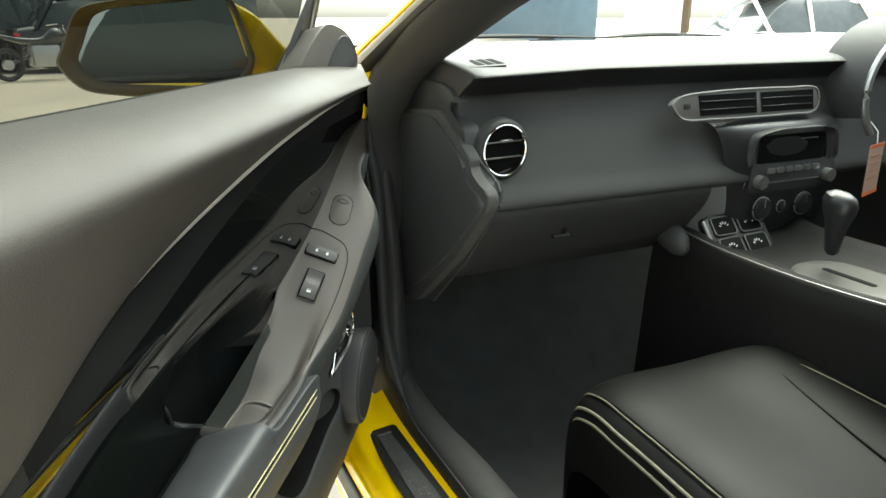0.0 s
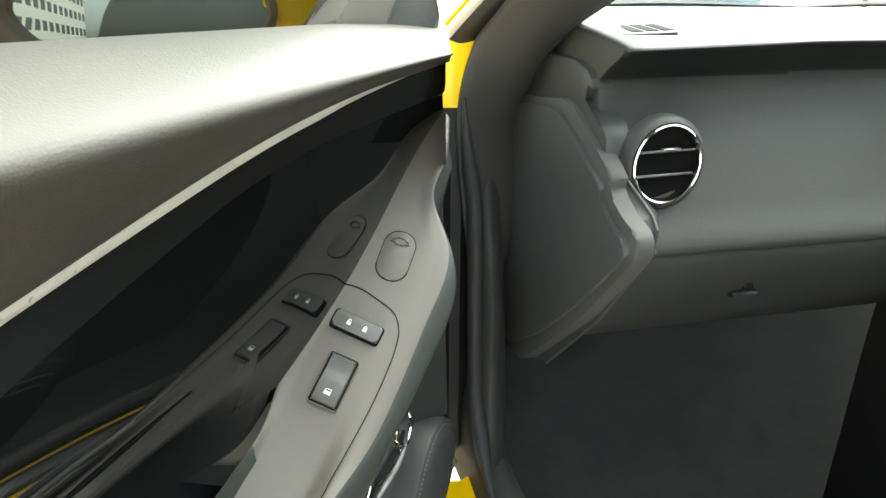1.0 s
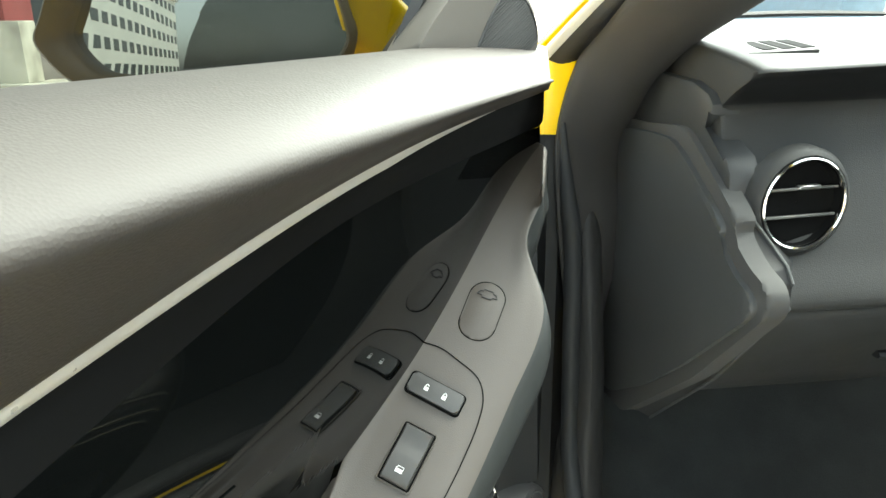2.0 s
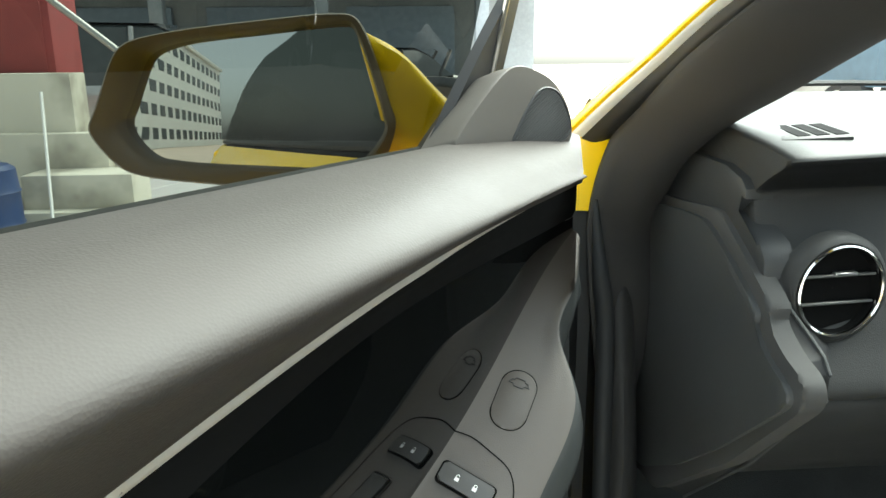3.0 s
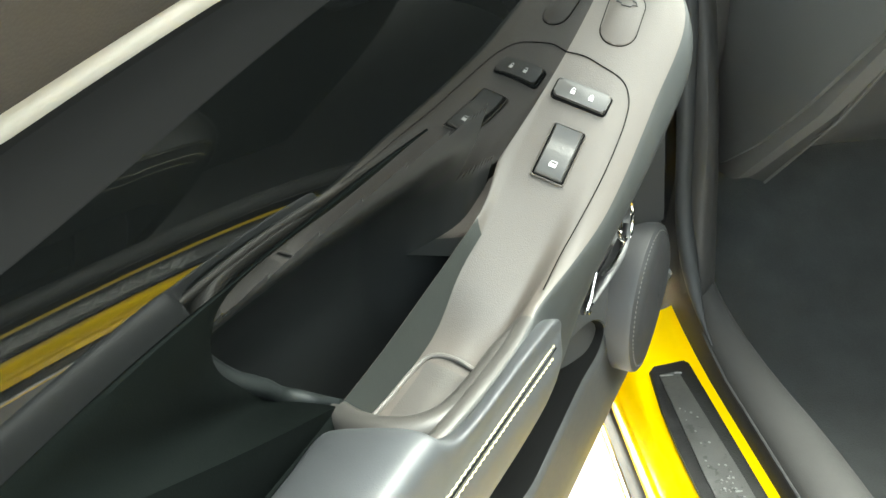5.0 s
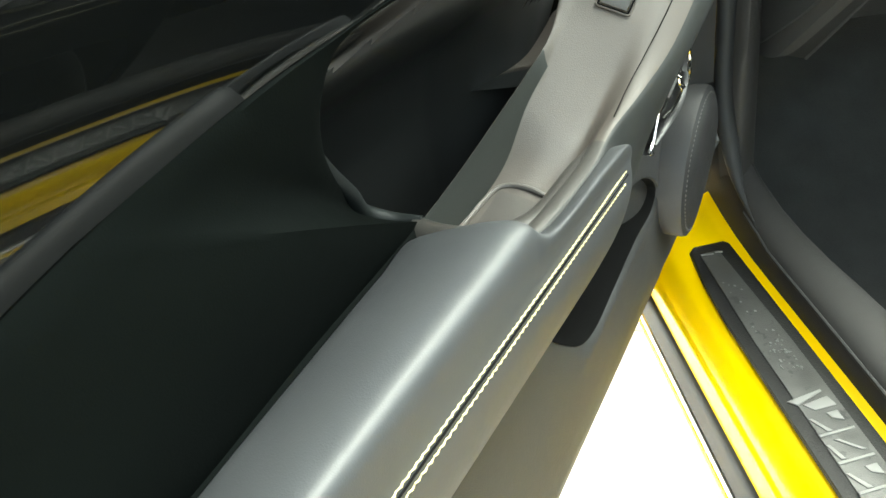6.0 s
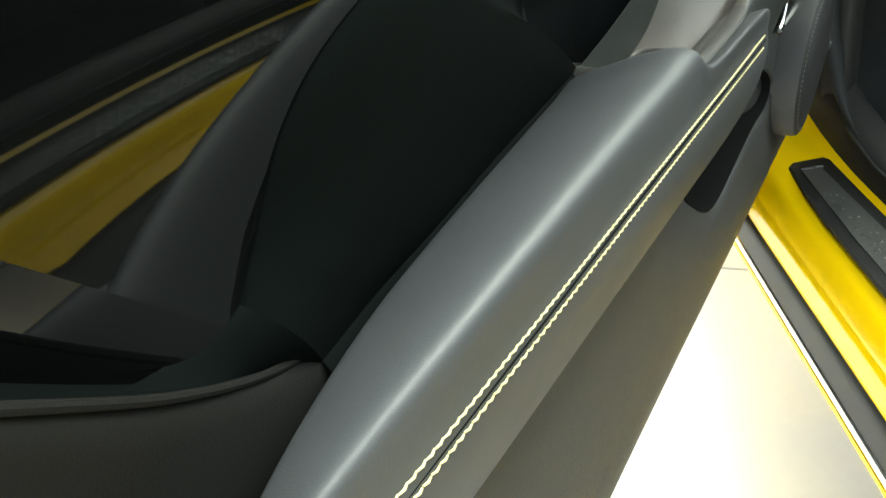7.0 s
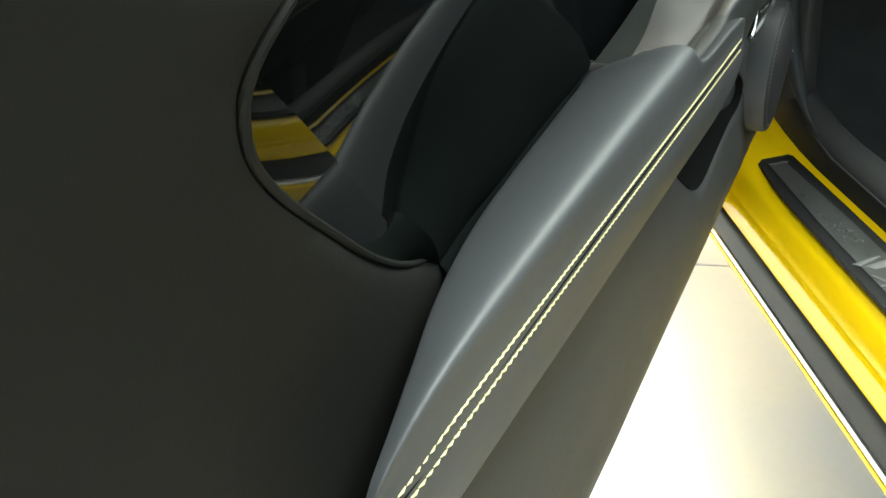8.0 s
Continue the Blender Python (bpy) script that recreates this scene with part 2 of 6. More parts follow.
def ease(k):
    k = min(1.0, max(0.0, k))
    return k * k * (3 - 2 * k)


def console_top(u):
    """Height of the switch console's inner edge."""
    return 0.777 + 0.03 * (0.60 - u) + 1.55 * (0.60 - u) ** 2


def gloss(u, w, lift=0.0):
    """The piano black panel: leaning inboard, hollow along its length, creased before the cutout."""
    low = max(w, 0.80)
    a, b = (min(u, 1.02) - 0.6) / 0.3, (low - 0.92) / 0.12
    v = -0.0416 + 0.0552 * b - 0.0214 * b ** 2 - 0.0153 * b ** 3 + 0.0105 * b ** 4
    v += a * (0.0110 + 0.0023 * b - 0.0066 * b ** 2 - 0.0003 * b ** 3)
    v += a ** 2 * (0.0269 - 0.0158 * b + 0.0103 * b ** 2) + a ** 3 * (0.0021 - 0.0063 * b) - 0.0095 * a ** 4
    v -= 0.04 * ease((0.91 - w) / 0.06) * ease((u - 0.40) / 0.08) * ease((0.76 - u) / 0.07)
    fold = max(0.0, u - 0.935 - 0.82 * (w - 0.85))
    return v - 0.129 * fold - 1.13 * fold * fold - 0.08 * (w - low) + lift


# upper pad, from the window seal over the crest to the black panel's upper edge
EDGE = smooth_line([(0.222, 0.035, 1.118), (0.29, 0.027, 1.113), (0.38, 0.018, 1.106), (0.46, 0.009, 1.0925), (0.53, -0.003, 1.0735), (0.59, -0.011, 1.0575), (0.66, -0.0171, 1.040), (0.72, -0.0226, 1.0232), (0.78, -0.0175, 1.009), (0.84, -0.006, 0.998), (0.90, 0.008, 0.9865), (0.96, 0.024, 0.976), (1.02, 0.039, 0.969), (1.06, 0.044, 0.988), (1.12, 0.046, 1.02), (1.2, 0.047, 1.045), (1.42, 0.047, 1.06)], 110)
for _ in range(14):
    EDGE[1:-1] = 0.25 * EDGE[:-2] + 0.5 * EDGE[1:-1] + 0.25 * EDGE[2:]
rows = []
for u, v, w in EDGE:
    low = max(0.0, min(1.0, (1.10 - w) / 0.12))
    crest = np.array([0.0445, 1.1205 + 0.006 * ease((0.50 - u) / 0.25) - 0.008 * low])
    foot = np.array([v, w + 0.004])
    rim = [crest * (1 - k) + foot * k for k in (0.16, 0.45, 0.75)]
    rows.append(smooth_line([(u, -0.085, 1.122), (u, -0.081, 1.139), (u, -0.060, 1.149), (u, -0.03, 1.150), (u, 0.0, 1.1460), (u, 0.022, 1.1375 - 0.002 * low), (u, 0.0365, 1.1285 - 0.006 * low), (u, *crest)] + [(u, *q) for q in rim] + [(u, v, w + 0.004), (u, v - 0.003, w), (u, v - 0.03, w + 0.004)], 56))
rows = [[(q[0] + (0.115 + 0.107 * min(1.0, max(0.0, q[1] / 0.04)) - 0.222) * (1 - ease((q[0] - 0.222) / 0.12)), q[1], q[2]) for q in r] for r in rows]
rows = np.array(rows, float)
for _ in range(7):
    rows[:, 20:49, 1:] = 0.25 * rows[:, 19:48, 1:] + 0.5 * rows[:, 20:49, 1:] + 0.25 * rows[:, 21:50, 1:]
for _ in range(60):
    rows[1:-1, :, 1:] = 0.25 * rows[:-2, :, 1:] + 0.5 * rows[1:-1, :, 1:] + 0.25 * rows[2:, :, 1:]
part("upper_pad", loft(rows), VINYL, door, "grey grained vinyl door top")

# piano black panel, out to the bevel under the pad
def panel_rows(starts, skew):
    """Columns of the gloss panel that lean with its crease; skew: how far each one leans."""
    out = []
    for u0 in starts:
        lean, w1 = 0.82 * skew(u0), 0.95
        for _ in range(30):
            w1 = 0.5 * w1 + 0.5 * (float(np.interp(u0 + lean * (w1 - 0.85), EDGE[:, 0], EDGE[:, 2])) - 0.030)
        foot = 0.70 + (min(console_top(u0) - 0.02, w1 - 0.09) - 0.70) * ease((0.46 - u0) / 0.08)
        row = []
        for w in np.linspace(foot, w1, 90):
            u = u0 + lean * (w - 0.85)
            v = gloss(u, w)
            row.append((u, v if u > 0.222 else min(v, 0.032 - 0.33 * (0.222 - u)), w))
        out.append(row)
    return out


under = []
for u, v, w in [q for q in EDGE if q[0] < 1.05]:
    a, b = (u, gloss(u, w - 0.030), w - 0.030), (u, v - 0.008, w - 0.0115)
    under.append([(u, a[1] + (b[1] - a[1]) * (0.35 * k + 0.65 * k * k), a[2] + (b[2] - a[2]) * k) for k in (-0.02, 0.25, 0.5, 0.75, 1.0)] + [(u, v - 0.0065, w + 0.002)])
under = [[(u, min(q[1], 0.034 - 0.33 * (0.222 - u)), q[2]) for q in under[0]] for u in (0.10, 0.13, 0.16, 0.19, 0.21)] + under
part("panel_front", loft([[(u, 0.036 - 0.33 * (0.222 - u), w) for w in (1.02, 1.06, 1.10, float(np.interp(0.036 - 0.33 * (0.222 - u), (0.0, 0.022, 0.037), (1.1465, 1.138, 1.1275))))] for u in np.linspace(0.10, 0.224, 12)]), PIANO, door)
# underside coloured near black to carry the shade beneath the pad
part("pad_return", loft(under), DEEP, door, "underside of the door top, its shade coloured in")
spear = part("spear_panel", loft(panel_rows(np.linspace(0.10, 0.935, 180), lambda u: ease((u - 0.60) / 0.335))), PIANO, door, "mirror-glossy piano black panel")
POCKET_BACK = material("satin_pocket_back", (0.013, 0.014, 0.014), 0.30, blotch=0.05, spec=0.34)
spear.data.materials.append(POCKET_BACK)
for p in spear.data.polygons:
    if 0.42 < p.center.x < 0.70 and p.center.z < 0.922 - 0.08 * (p.center.x - 0.5) or 0.38 < p.center.x <= 0.42 and p.center.z < 0.875 and p.center.z < 0.922 - 0.08 * (p.center.x - 0.5):
        p.material_index = 1
part("spear_end", loft(panel_rows(np.linspace(0.935, 1.06, 40), lambda u: 1.0)), PIANO, spear)
rows = []
n = 62
for i, (u, v, w) in enumerate(EDGE[4 : 4 + n]):
    k = min(1.0, 0.15 + i / 14) * min(1.0, 0.05 + (n - 1 - i) / 18)
    rows.append([(u, v - 0.0035 - 0.0045 * q - 0.0006 + 0.0012 * math.sin(math.pi * q), w - 0.0005 - 0.0096 * k * q) for q in (0, 0.15, 0.4, 0.6, 0.85, 1.0)])
# pale colour stands in for the bright floor the strip mirrors
part("trim_strip", loft(rows), BRIGHT, door, "thin metal trim strip, its bright reflection put into the colour")

# matte insert between the pull pocket, the black panel and the armrest
UP = np.vstack([smooth_line([(0.50, 0, 0.938), (0.56, 0, 0.934), (0.60, 0, 0.930), (0.66, 0, 0.925), (0.72, 0, 0.921), (0.775, 0, 0.914), (0.81, 0, 0.907)], 46)[:-1],
                smooth_line([(0.81, 0, 0.907), (0.841, 0, 0.898), (0.862, 0, 0.886), (0.875, 0, 0.872), (0.884, 0, 0.856), (0.893, 0, 0.840), (0.905, 0, 0.826)], 36)])
UP[:, 1] = [gloss(u, w, 0.001) for u, _, w in UP]
RIM = smooth_line([(0.50, -0.043, 0.933), (0.56, -0.046, 0.923), (0.60, -0.049, 0.918), (0.64, -0.055, 0.914), (0.663, -0.064, 0.905), (0.668, -0.073, 0.893), (0.659, -0.080, 0.872), (0.641, -0.086, 0.845), (0.611, -0.098, 0.813), (0.590, -0.107, 0.788), (0.578, -0.098, 0.779), (0.573, -0.076, 0.779)], 46)
LOW = np.vstack([RIM[:-1], smooth_line([(0.573, -0.076, 0.779), (0.60, -0.070, 0.782), (0.64, -0.064, 0.784), (0.715, -0.0555, 0.785), (0.785, -0.047, 0.784), (0.84, -0.042, 0.783), (0.882, -0.034, 0.784)], 36)])
rows = []
for a, b in zip(UP, LOW):
    row = [(a[0], gloss(a[0], a[2], -0.006), a[2]), (a[0], a[1] - 0.002, a[2])]
    swell = min(1.0, float(np.linalg.norm(a - b)) / 0.08)
    for k in np.linspace(0.03, 0.97, 14):
        q = a * (1 - k) + b * k
        row.append((q[0], q[1] + 0.010 * swell * math.sin(math.pi * k), q[2] + 0.004 * swell * math.sin(math.pi * k)))
    tuck = -0.012 if len(rows) < 45 else 0.014
    row += [(b[0], b[1], b[2]), (b[0], b[1] + tuck, b[2] - 0.006 - max(0.0, tuck))]
    rows.append(row)
INSERT_END = rows[-1][1:-1]
part("insert", loft(rows), SOFT, door, "matte dark soft-trim insert")
# lip coloured lighter than the insert for the light it catches
part("pocket_lip", tube(RIM + np.array([0, 0.002, 0.001]), [0.0012 + 0.0050 * ease((i - 12) / 10) * min(1.0, 0.4 + (45 - i) / 8) for i in range(46)], 12), LIP, door)
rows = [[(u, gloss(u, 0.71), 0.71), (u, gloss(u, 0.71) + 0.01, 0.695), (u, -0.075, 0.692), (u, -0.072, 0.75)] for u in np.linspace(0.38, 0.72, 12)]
# pocket walls near black: the shade inside is put into the colour
part("pull_pocket", loft(rows), DEEP, door, "pull pocket coloured black for its inner shade")
# ledge between the insert's rear end and the cutout
far = smooth_line([(0.958, -0.021, 0.840), (0.935, -0.026, 0.819), (0.905, -0.036, 0.797), (0.884, -0.040, 0.784)], len(INSERT_END))
rows = []
for k in np.linspace(0, 1, 10):
    rows.append([tuple(np.array(a) * (1 - k) + b * k - np.array([0, 0.004, 0.006]) * math.sin(math.pi * k)) for a, b in zip(INSERT_END, far)])
part("insert_ledge", loft(rows), SOFT, door)

# rear panel round the spear's back end
HOLE = [(0.93, 0.012, 0.967), (0.985, 0.026, 0.956), (1.012, 0.030, 0.946), (1.024, 0.025, 0.932), (1.024, 0.020, 0.918), (1.014, 0.012, 0.901), (0.979, -0.004, 0.863), (0.945, -0.018, 0.829), (0.912, -0.030, 0.803), (0.888, -0.037, 0.790), (0.866, -0.040, 0.784), (0.842, -0.041, 0.774), (0.80, -0.045, 0.768)]
OUT = [(0.93, 0.000, 1.03), (1.0, 0.006, 1.05), (1.12, 0.010, 1.09), (1.4, 0.010, 1.105), (1.4, 0.030, 1.0), (1.4, 0.030, 0.90), (1.4, 0.022, 0.78), (1.4, 0.005, 0.62), (1.15, 0.0, 0.62), (1.0, -0.01, 0.64), (0.92, -0.02, 0.68), (0.86, -0.03, 0.70), (0.80, -0.04, 0.72)]
rows = []
for h, o in zip(smooth_line(HOLE, 70), smooth_line(OUT, 70)):
    row = [(h[0], h[1] - 0.06, h[2]), (h[0], h[1] - 0.012, h[2])]
    for k, lift in ((0.0, -0.002), (0.01, 0.0015), (0.03, 0.003), (0.07, 0.0035), (0.15, 0.003), (0.3, 0.004), (0.5, 0.005), (0.75, 0.003), (1.0, 0.0)):
        q = h * (1 - k) + o * k
        row.append((q[0], q[1] + lift, q[2]))
    rows.append(row)
part("cutout_lip", tube(smooth_line(HOLE, 60)[8:], 0.0016, 8), REAR, door)
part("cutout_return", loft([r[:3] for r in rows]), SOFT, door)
part("rear_panel", loft([r[2:] for r in rows]), REAR, door, "dark matte rear door panel with a rounded cutout")

def rail_row(p, steps=8):
    """A rounded line through the rails' points, eight steps from one to the next, that never overshoots."""
    p = np.array(p, float)
    d = np.diff(p, axis=0)
    slope = [d[0]] + [(a + b) * 0.5 * min(1.0, 2 * min(np.linalg.norm(a), np.linalg.norm(b)) / (np.linalg.norm(a + b) + 1e-9)) for a, b in zip(d[:-1], d[1:])] + [d[-1]]
    out = []
    for i in range(len(d)):
        for t in np.arange(steps) / steps:
            out.append((2 * t ** 3 - 3 * t ** 2 + 1) * p[i] + (t ** 3 - 2 * t ** 2 + t) * slope[i] + (3 * t ** 2 - 2 * t ** 3) * p[i + 1] + (t ** 3 - t ** 2) * slope[i + 1])
    return out + [p[-1]]


# armrest body: nine rails from its foot over the inner wall, valley and ridge to its base
ALONG = (0.135, 0.165, 0.2, 0.237, 0.29, 0.36, 0.4, 0.44, 0.475, 0.53, 0.6)
rail_foot = ((0.01, -0.01, -0.03, -0.04, -0.05, -0.065, -0.072, -0.078, -0.082, -0.086, -0.09), (0.72, 0.72, 0.72, 0.72, 0.695, 0.695, 0.695, 0.695, 0.695, 0.695, 0.695))
rail_inner = ((0.004, 0.003, -0.013, -0.027, -0.039, -0.053, -0.0575, -0.0613, -0.0657, -0.0727, -0.081), (1.064, 1.041, 1.013, 0.984, 0.936, 0.874, 0.844, 0.8265, 0.812, 0.790, 0.768))
rail_dip = ((0.006, 0.006, -0.008, -0.022, -0.034, -0.047, -0.051, -0.0605, -0.0660, -0.0705, -0.073), (1.063, 1.039, 1.011, 0.981, 0.933, 0.869, 0.837, 0.8065, 0.772, 0.757, 0.753))
rail_valley = ((0.008, 0.016, 0.005, 0.012, 0.01, -0.004, -0.014, -0.020, -0.0205, -0.0215, -0.024), (1.061, 1.033, 1.003, 0.964, 0.912, 0.849, 0.810, 0.780, 0.762, 0.752, 0.750))
rail_ridge = ((0.009, 0.017, 0.012, 0.031, 0.026, 0.012, 0.002, -0.006, -0.007, -0.008, -0.010), (1.0595, 1.030, 0.9995, 0.9555, 0.903, 0.841, 0.8105, 0.7905, 0.784, 0.781, 0.780))
rail_shoulder = ((0.01, 0.018, 0.017, 0.048, 0.040, 0.026, 0.014, 0.0035, 0.006, 0.006, 0.0), (1.057, 1.025, 0.994, 0.945, 0.89, 0.826, 0.804, 0.789, 0.783, 0.780, 0.778))
rail_side = ((0.01, 0.018, 0.017, 0.050, 0.042, 0.023, 0.013, 0.007, 0.007, 0.006, 0.002), (1.03, 1.0, 0.965, 0.915, 0.86, 0.798, 0.775, 0.76, 0.752, 0.75, 0.75))
rail_under = ((0.01, 0.004, 0.0, 0.008, -0.002, -0.003, 0.0, 0.001, 0.0, -0.002, -0.004), (1.0, 0.96, 0.91, 0.85, 0.775, 0.73, 0.71, 0.7, 0.7, 0.7, 0.7))
rail_base = ((-0.03, -0.03, -0.03, -0.03, -0.03, -0.03, -0.03, -0.03, -0.03, -0.03, -0.03), (0.99, 0.94, 0.88, 0.74, 0.71, 0.69, 0.69, 0.69, 0.69, 0.69, 0.69))
INNER_V = [gloss(u, w, -0.003) if u < 0.37 else v for u, v, w in zip(ALONG, rail_inner[0], rail_inner[1])]
rail_inner = (INNER_V, rail_inner[1])
BODY = [[(u, r[0][i], r[1][i]) for r in (rail_foot, rail_inner, rail_dip, rail_valley, rail_ridge, rail_shoulder, rail_side, rail_under, rail_base)] for i, u in enumerate(ALONG)]
cols = [smooth_line([b[i] for b in BODY], 100) for i in range(9)]
grid = [rail_row([c[i] for c in cols]) for i in range(100)]
for r in grid:
    # the wall beside the tray is straight and meets the floor in a crease
    k = ease((r[8][0] - 0.395) / 0.03)
    for j in range(9, 24):
        a, b, h = (8, 16, (j - 8) / 8) if j <= 16 else (16, 24, (j - 16) / 8)
        straight = r[a] + (r[b] - r[a]) * h
        r[j] = r[j] + (straight - r[j]) * k * (1.0 if j < 20 else (24 - j) / 4.0)
armrest = part("armrest_body", loft([r[8:39] for r in grid]), PLASTIC, door, "warm grey plastic switch console sloping to a small tray")
part("armrest_foot", loft([r[0:9] for r in grid]), RUBBER, armrest, "dark hidden foot of the armrest")
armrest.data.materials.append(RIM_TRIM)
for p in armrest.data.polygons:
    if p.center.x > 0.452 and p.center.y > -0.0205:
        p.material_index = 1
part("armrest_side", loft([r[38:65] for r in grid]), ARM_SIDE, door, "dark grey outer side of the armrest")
cheek = []
for r in [r for r in grid if 0.375 < r[8][0] < 0.445]:
    u, v, w = r[8]
    cheek.append([(u, v + 0.0005, w - 0.0004), (u, v - 0.004, w - 0.004)] + [(u, gloss(u, h, -0.0012), h) for h in np.linspace(w - 0.010, 0.70, 14)])
part("pocket_cheek", loft([q for q in cheek if q[0][0] > 0.42]), POCKET_BACK, armrest)
part("console_edge", loft([q for q in cheek if q[0][0] < 0.427]), PLASTIC, armrest)
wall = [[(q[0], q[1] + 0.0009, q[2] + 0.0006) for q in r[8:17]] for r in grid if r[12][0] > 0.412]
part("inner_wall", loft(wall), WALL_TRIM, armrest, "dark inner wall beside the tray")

# leather pad with a finger that runs forward beside the tray
def pad_row(u, vg, top, tip=0.0):
    """A cut through the pad: a slope from its inner edge to a round crown near the stitched side."""
    k = 1.0 - tip
    mid_v, mid_w = 0.010, 0.752
    d = 0.0175 - vg
    crown = [(vg + x * d, 0.7845 + h * (top - 0.7845)) for x, h in ((0.03, -0.02), (0.15, 0.210), (0.30, 0.432), (0.50, 0.70), (0.65, 0.875), (0.78, 0.982), (0.86, 1.0), (0.92, 0.95), (0.97, 0.78))]
    ring = [(vg, 0.777)] + crown + [(0.0160, 0.774), (0.0170, 0.761), (0.0175, 0.745), (0.012, 0.718), (0.0, 0.696), (-0.03, 0.70), (min(vg, -0.01), 0.74)]
    return [(u, mid_v + (v - mid_v) * k, mid_w + (w - mid_w) * k) for v, w in ring]


PAD = [pad_row(0.426, 0.000, 0.787, 0.75), pad_row(0.431, 0.0, 0.788, 0.35), pad_row(0.442, 0.001, 0.789, 0.14), pad_row(0.48, 0.0050, 0.789, 0.02), pad_row(0.52, 0.0068, 0.789), pad_row(0.553, 0.0068, 0.789), pad_row(0.572, 0.0040, 0.790),
       pad_row(0.584, -0.004, 0.7925), pad_row(0.592, -0.020, 0.798), pad_row(0.597, -0.045, 0.804), pad_row(0.601, -0.066, 0.8085), pad_row(0.64, -0.063, 0.808), pad_row(0.715, -0.0545, 0.806), pad_row(0.785, -0.046, 0.803), pad_row(0.85, -0.036, 0.800), pad_row(0.910, -0.0205, 0.797), pad_row(0.955, -0.004, 0.793), pad_row(0.985, 0.006, 0.789, 0.06), pad_row(1.006, 0.0105, 0.786, 0.3), pad_row(1.016, 0.012, 0.78, 0.7)]
pad = part("armrest_pad", loft(stations(PAD, 120, 64, True), True, True), LEATHER, door, "charcoal leather armrest pad with a soft sheen")


def stitches(path, length, gap, radius, wave):
    """Short thread loops set one behind the other along a line."""
    bm = bmesh.new()
    p = np.array(path, float)
    d = np.concatenate([[0], np.cumsum(np.linalg.norm(np.diff(p, axis=0), axis=1))])
    s, i = 0.0, 0
    while s + length < d[-1]:
        a = [np.interp(s, d, p[:, k]) for k in range(3)]
        b = [np.interp(s + length, d, p[:, k]) for k in range(3)]
        m = [(a[k] + b[k]) / 2 for k in range(3)]
        tube([(a[0], a[1] - radius * 0.8, a[2] + wave), (m[0], m[1] + radius * 0.25, m[2]), (b[0], b[1] - radius * 0.8, b[2] - wave)], [radius * 0.7, radius, radius * 0.7], 6, bm)
        s += length + gap
        i += 1
    return bm


tagged(part("stitching", stitches(smooth_line([(0.447, 0.0158, 0.7660), (0.47, 0.0166, 0.7672), (0.53, 0.0172, 0.7672), (0.75, 0.0172, 0.7672), (0.95, 0.0170, 0.7665), (1.0, 0.0158, 0.763)], 120), 0.0050, 0.0003, 0.00065, 0.00025), THREAD, pad, "cream contrast stitching"), kind="stuff")
tagged(part("stitching", stitches(smooth_line([(0.452, 0.0170, 0.7585), (0.53, 0.0176, 0.7595), (0.75, 0.0178, 0.7595), (0.95, 0.0176, 0.7585), (1.0, 0.0168, 0.756)], 120), 0.0050, 0.0003, 0.00065, -0.00025), THREAD, pad, "cream contrast stitching"), kind="stuff")
part("tray_rim", tube(smooth_line([(0.445, -0.0062, 0.7765), (0.475, -0.0070, 0.7732), (0.53, -0.0080, 0.7708), (0.552, -0.0120, 0.7708), (0.568, -0.0225, 0.7712), (0.578, -0.040, 0.772), (0.580, -0.060, 0.772), (0.576, -0.078, 0.771)], 60), [0.0110 * (0.75 + 0.25 * ease(i / 12)) for i in range(60)], 20), RIM_TRIM, armrest, "dark rounded rim round the tray")
part("seam", tube(smooth_line([(0.445, 0.0160, 0.7622), (0.53, 0.0169, 0.7633), (0.75, 0.0171, 0.7633), (1.0, 0.0160, 0.7595)], 80), 0.0007, 6), DEEP, pad)

# lower panel with its slot pocket
def lower_v(u, w):
    return float(np.interp(w, [0.36, 0.46, 0.49, 0.515, 0.545, 0.562, 0.575, 0.62, 0.70, 0.76], [-0.10, -0.085, -0.045, -0.014, -0.0035, -0.0025, -0.004, -0.010, -0.018, -0.03])) + 0.035 * (u - 0.4) * min(1.0, max(0.0, (0.66 - w) / 0.08))


SLOT = smooth_line([(0.519, 0.664), (0.498, 0.640), (0.470, 0.621), (0.443, 0.616), (0.385, 0.622), (0.319, 0.631), (0.266, 0.634), (0.250, 0.646), (0.258, 0.660), (0.285, 0.677), (0.34, 0.690), (0.42, 0.690), (0.49, 0.682)], 72, True)
FRAME = smooth_line([(1.38, 0.72), (1.38, 0.60), (1.38, 0.45), (0.9, 0.37), (0.5, 0.37), (0.30, 0.37), (0.12, 0.42), (0.09, 0.56), (0.12, 0.69), (0.28, 0.715), (0.55, 0.712), (0.95, 0.712)], 72, True)
rows = []
for k in (0.0, 0.02, 0.05, 0.1, 0.17, 0.25, 0.35, 0.45, 0.55, 0.65, 0.75, 0.85, 0.93, 1.0):
    row = []
    for a, b in zip(SLOT, FRAME):
        u, w = a[0] * (1 - k) + b[0] * k, a[1] * (1 - k) + b[1] * k
        row.append((u, lower_v(u, w) - (0.003 if k == 0 else 0.0), w))
    rows.append(row)
lower = part("lower_panel", loft(rows, True), DARK_PLASTIC, door, "dark grey moulded lower door panel")
rows = []
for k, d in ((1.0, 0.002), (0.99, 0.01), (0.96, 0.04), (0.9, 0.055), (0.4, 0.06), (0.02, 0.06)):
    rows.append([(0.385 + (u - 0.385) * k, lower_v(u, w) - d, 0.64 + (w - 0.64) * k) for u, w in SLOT])
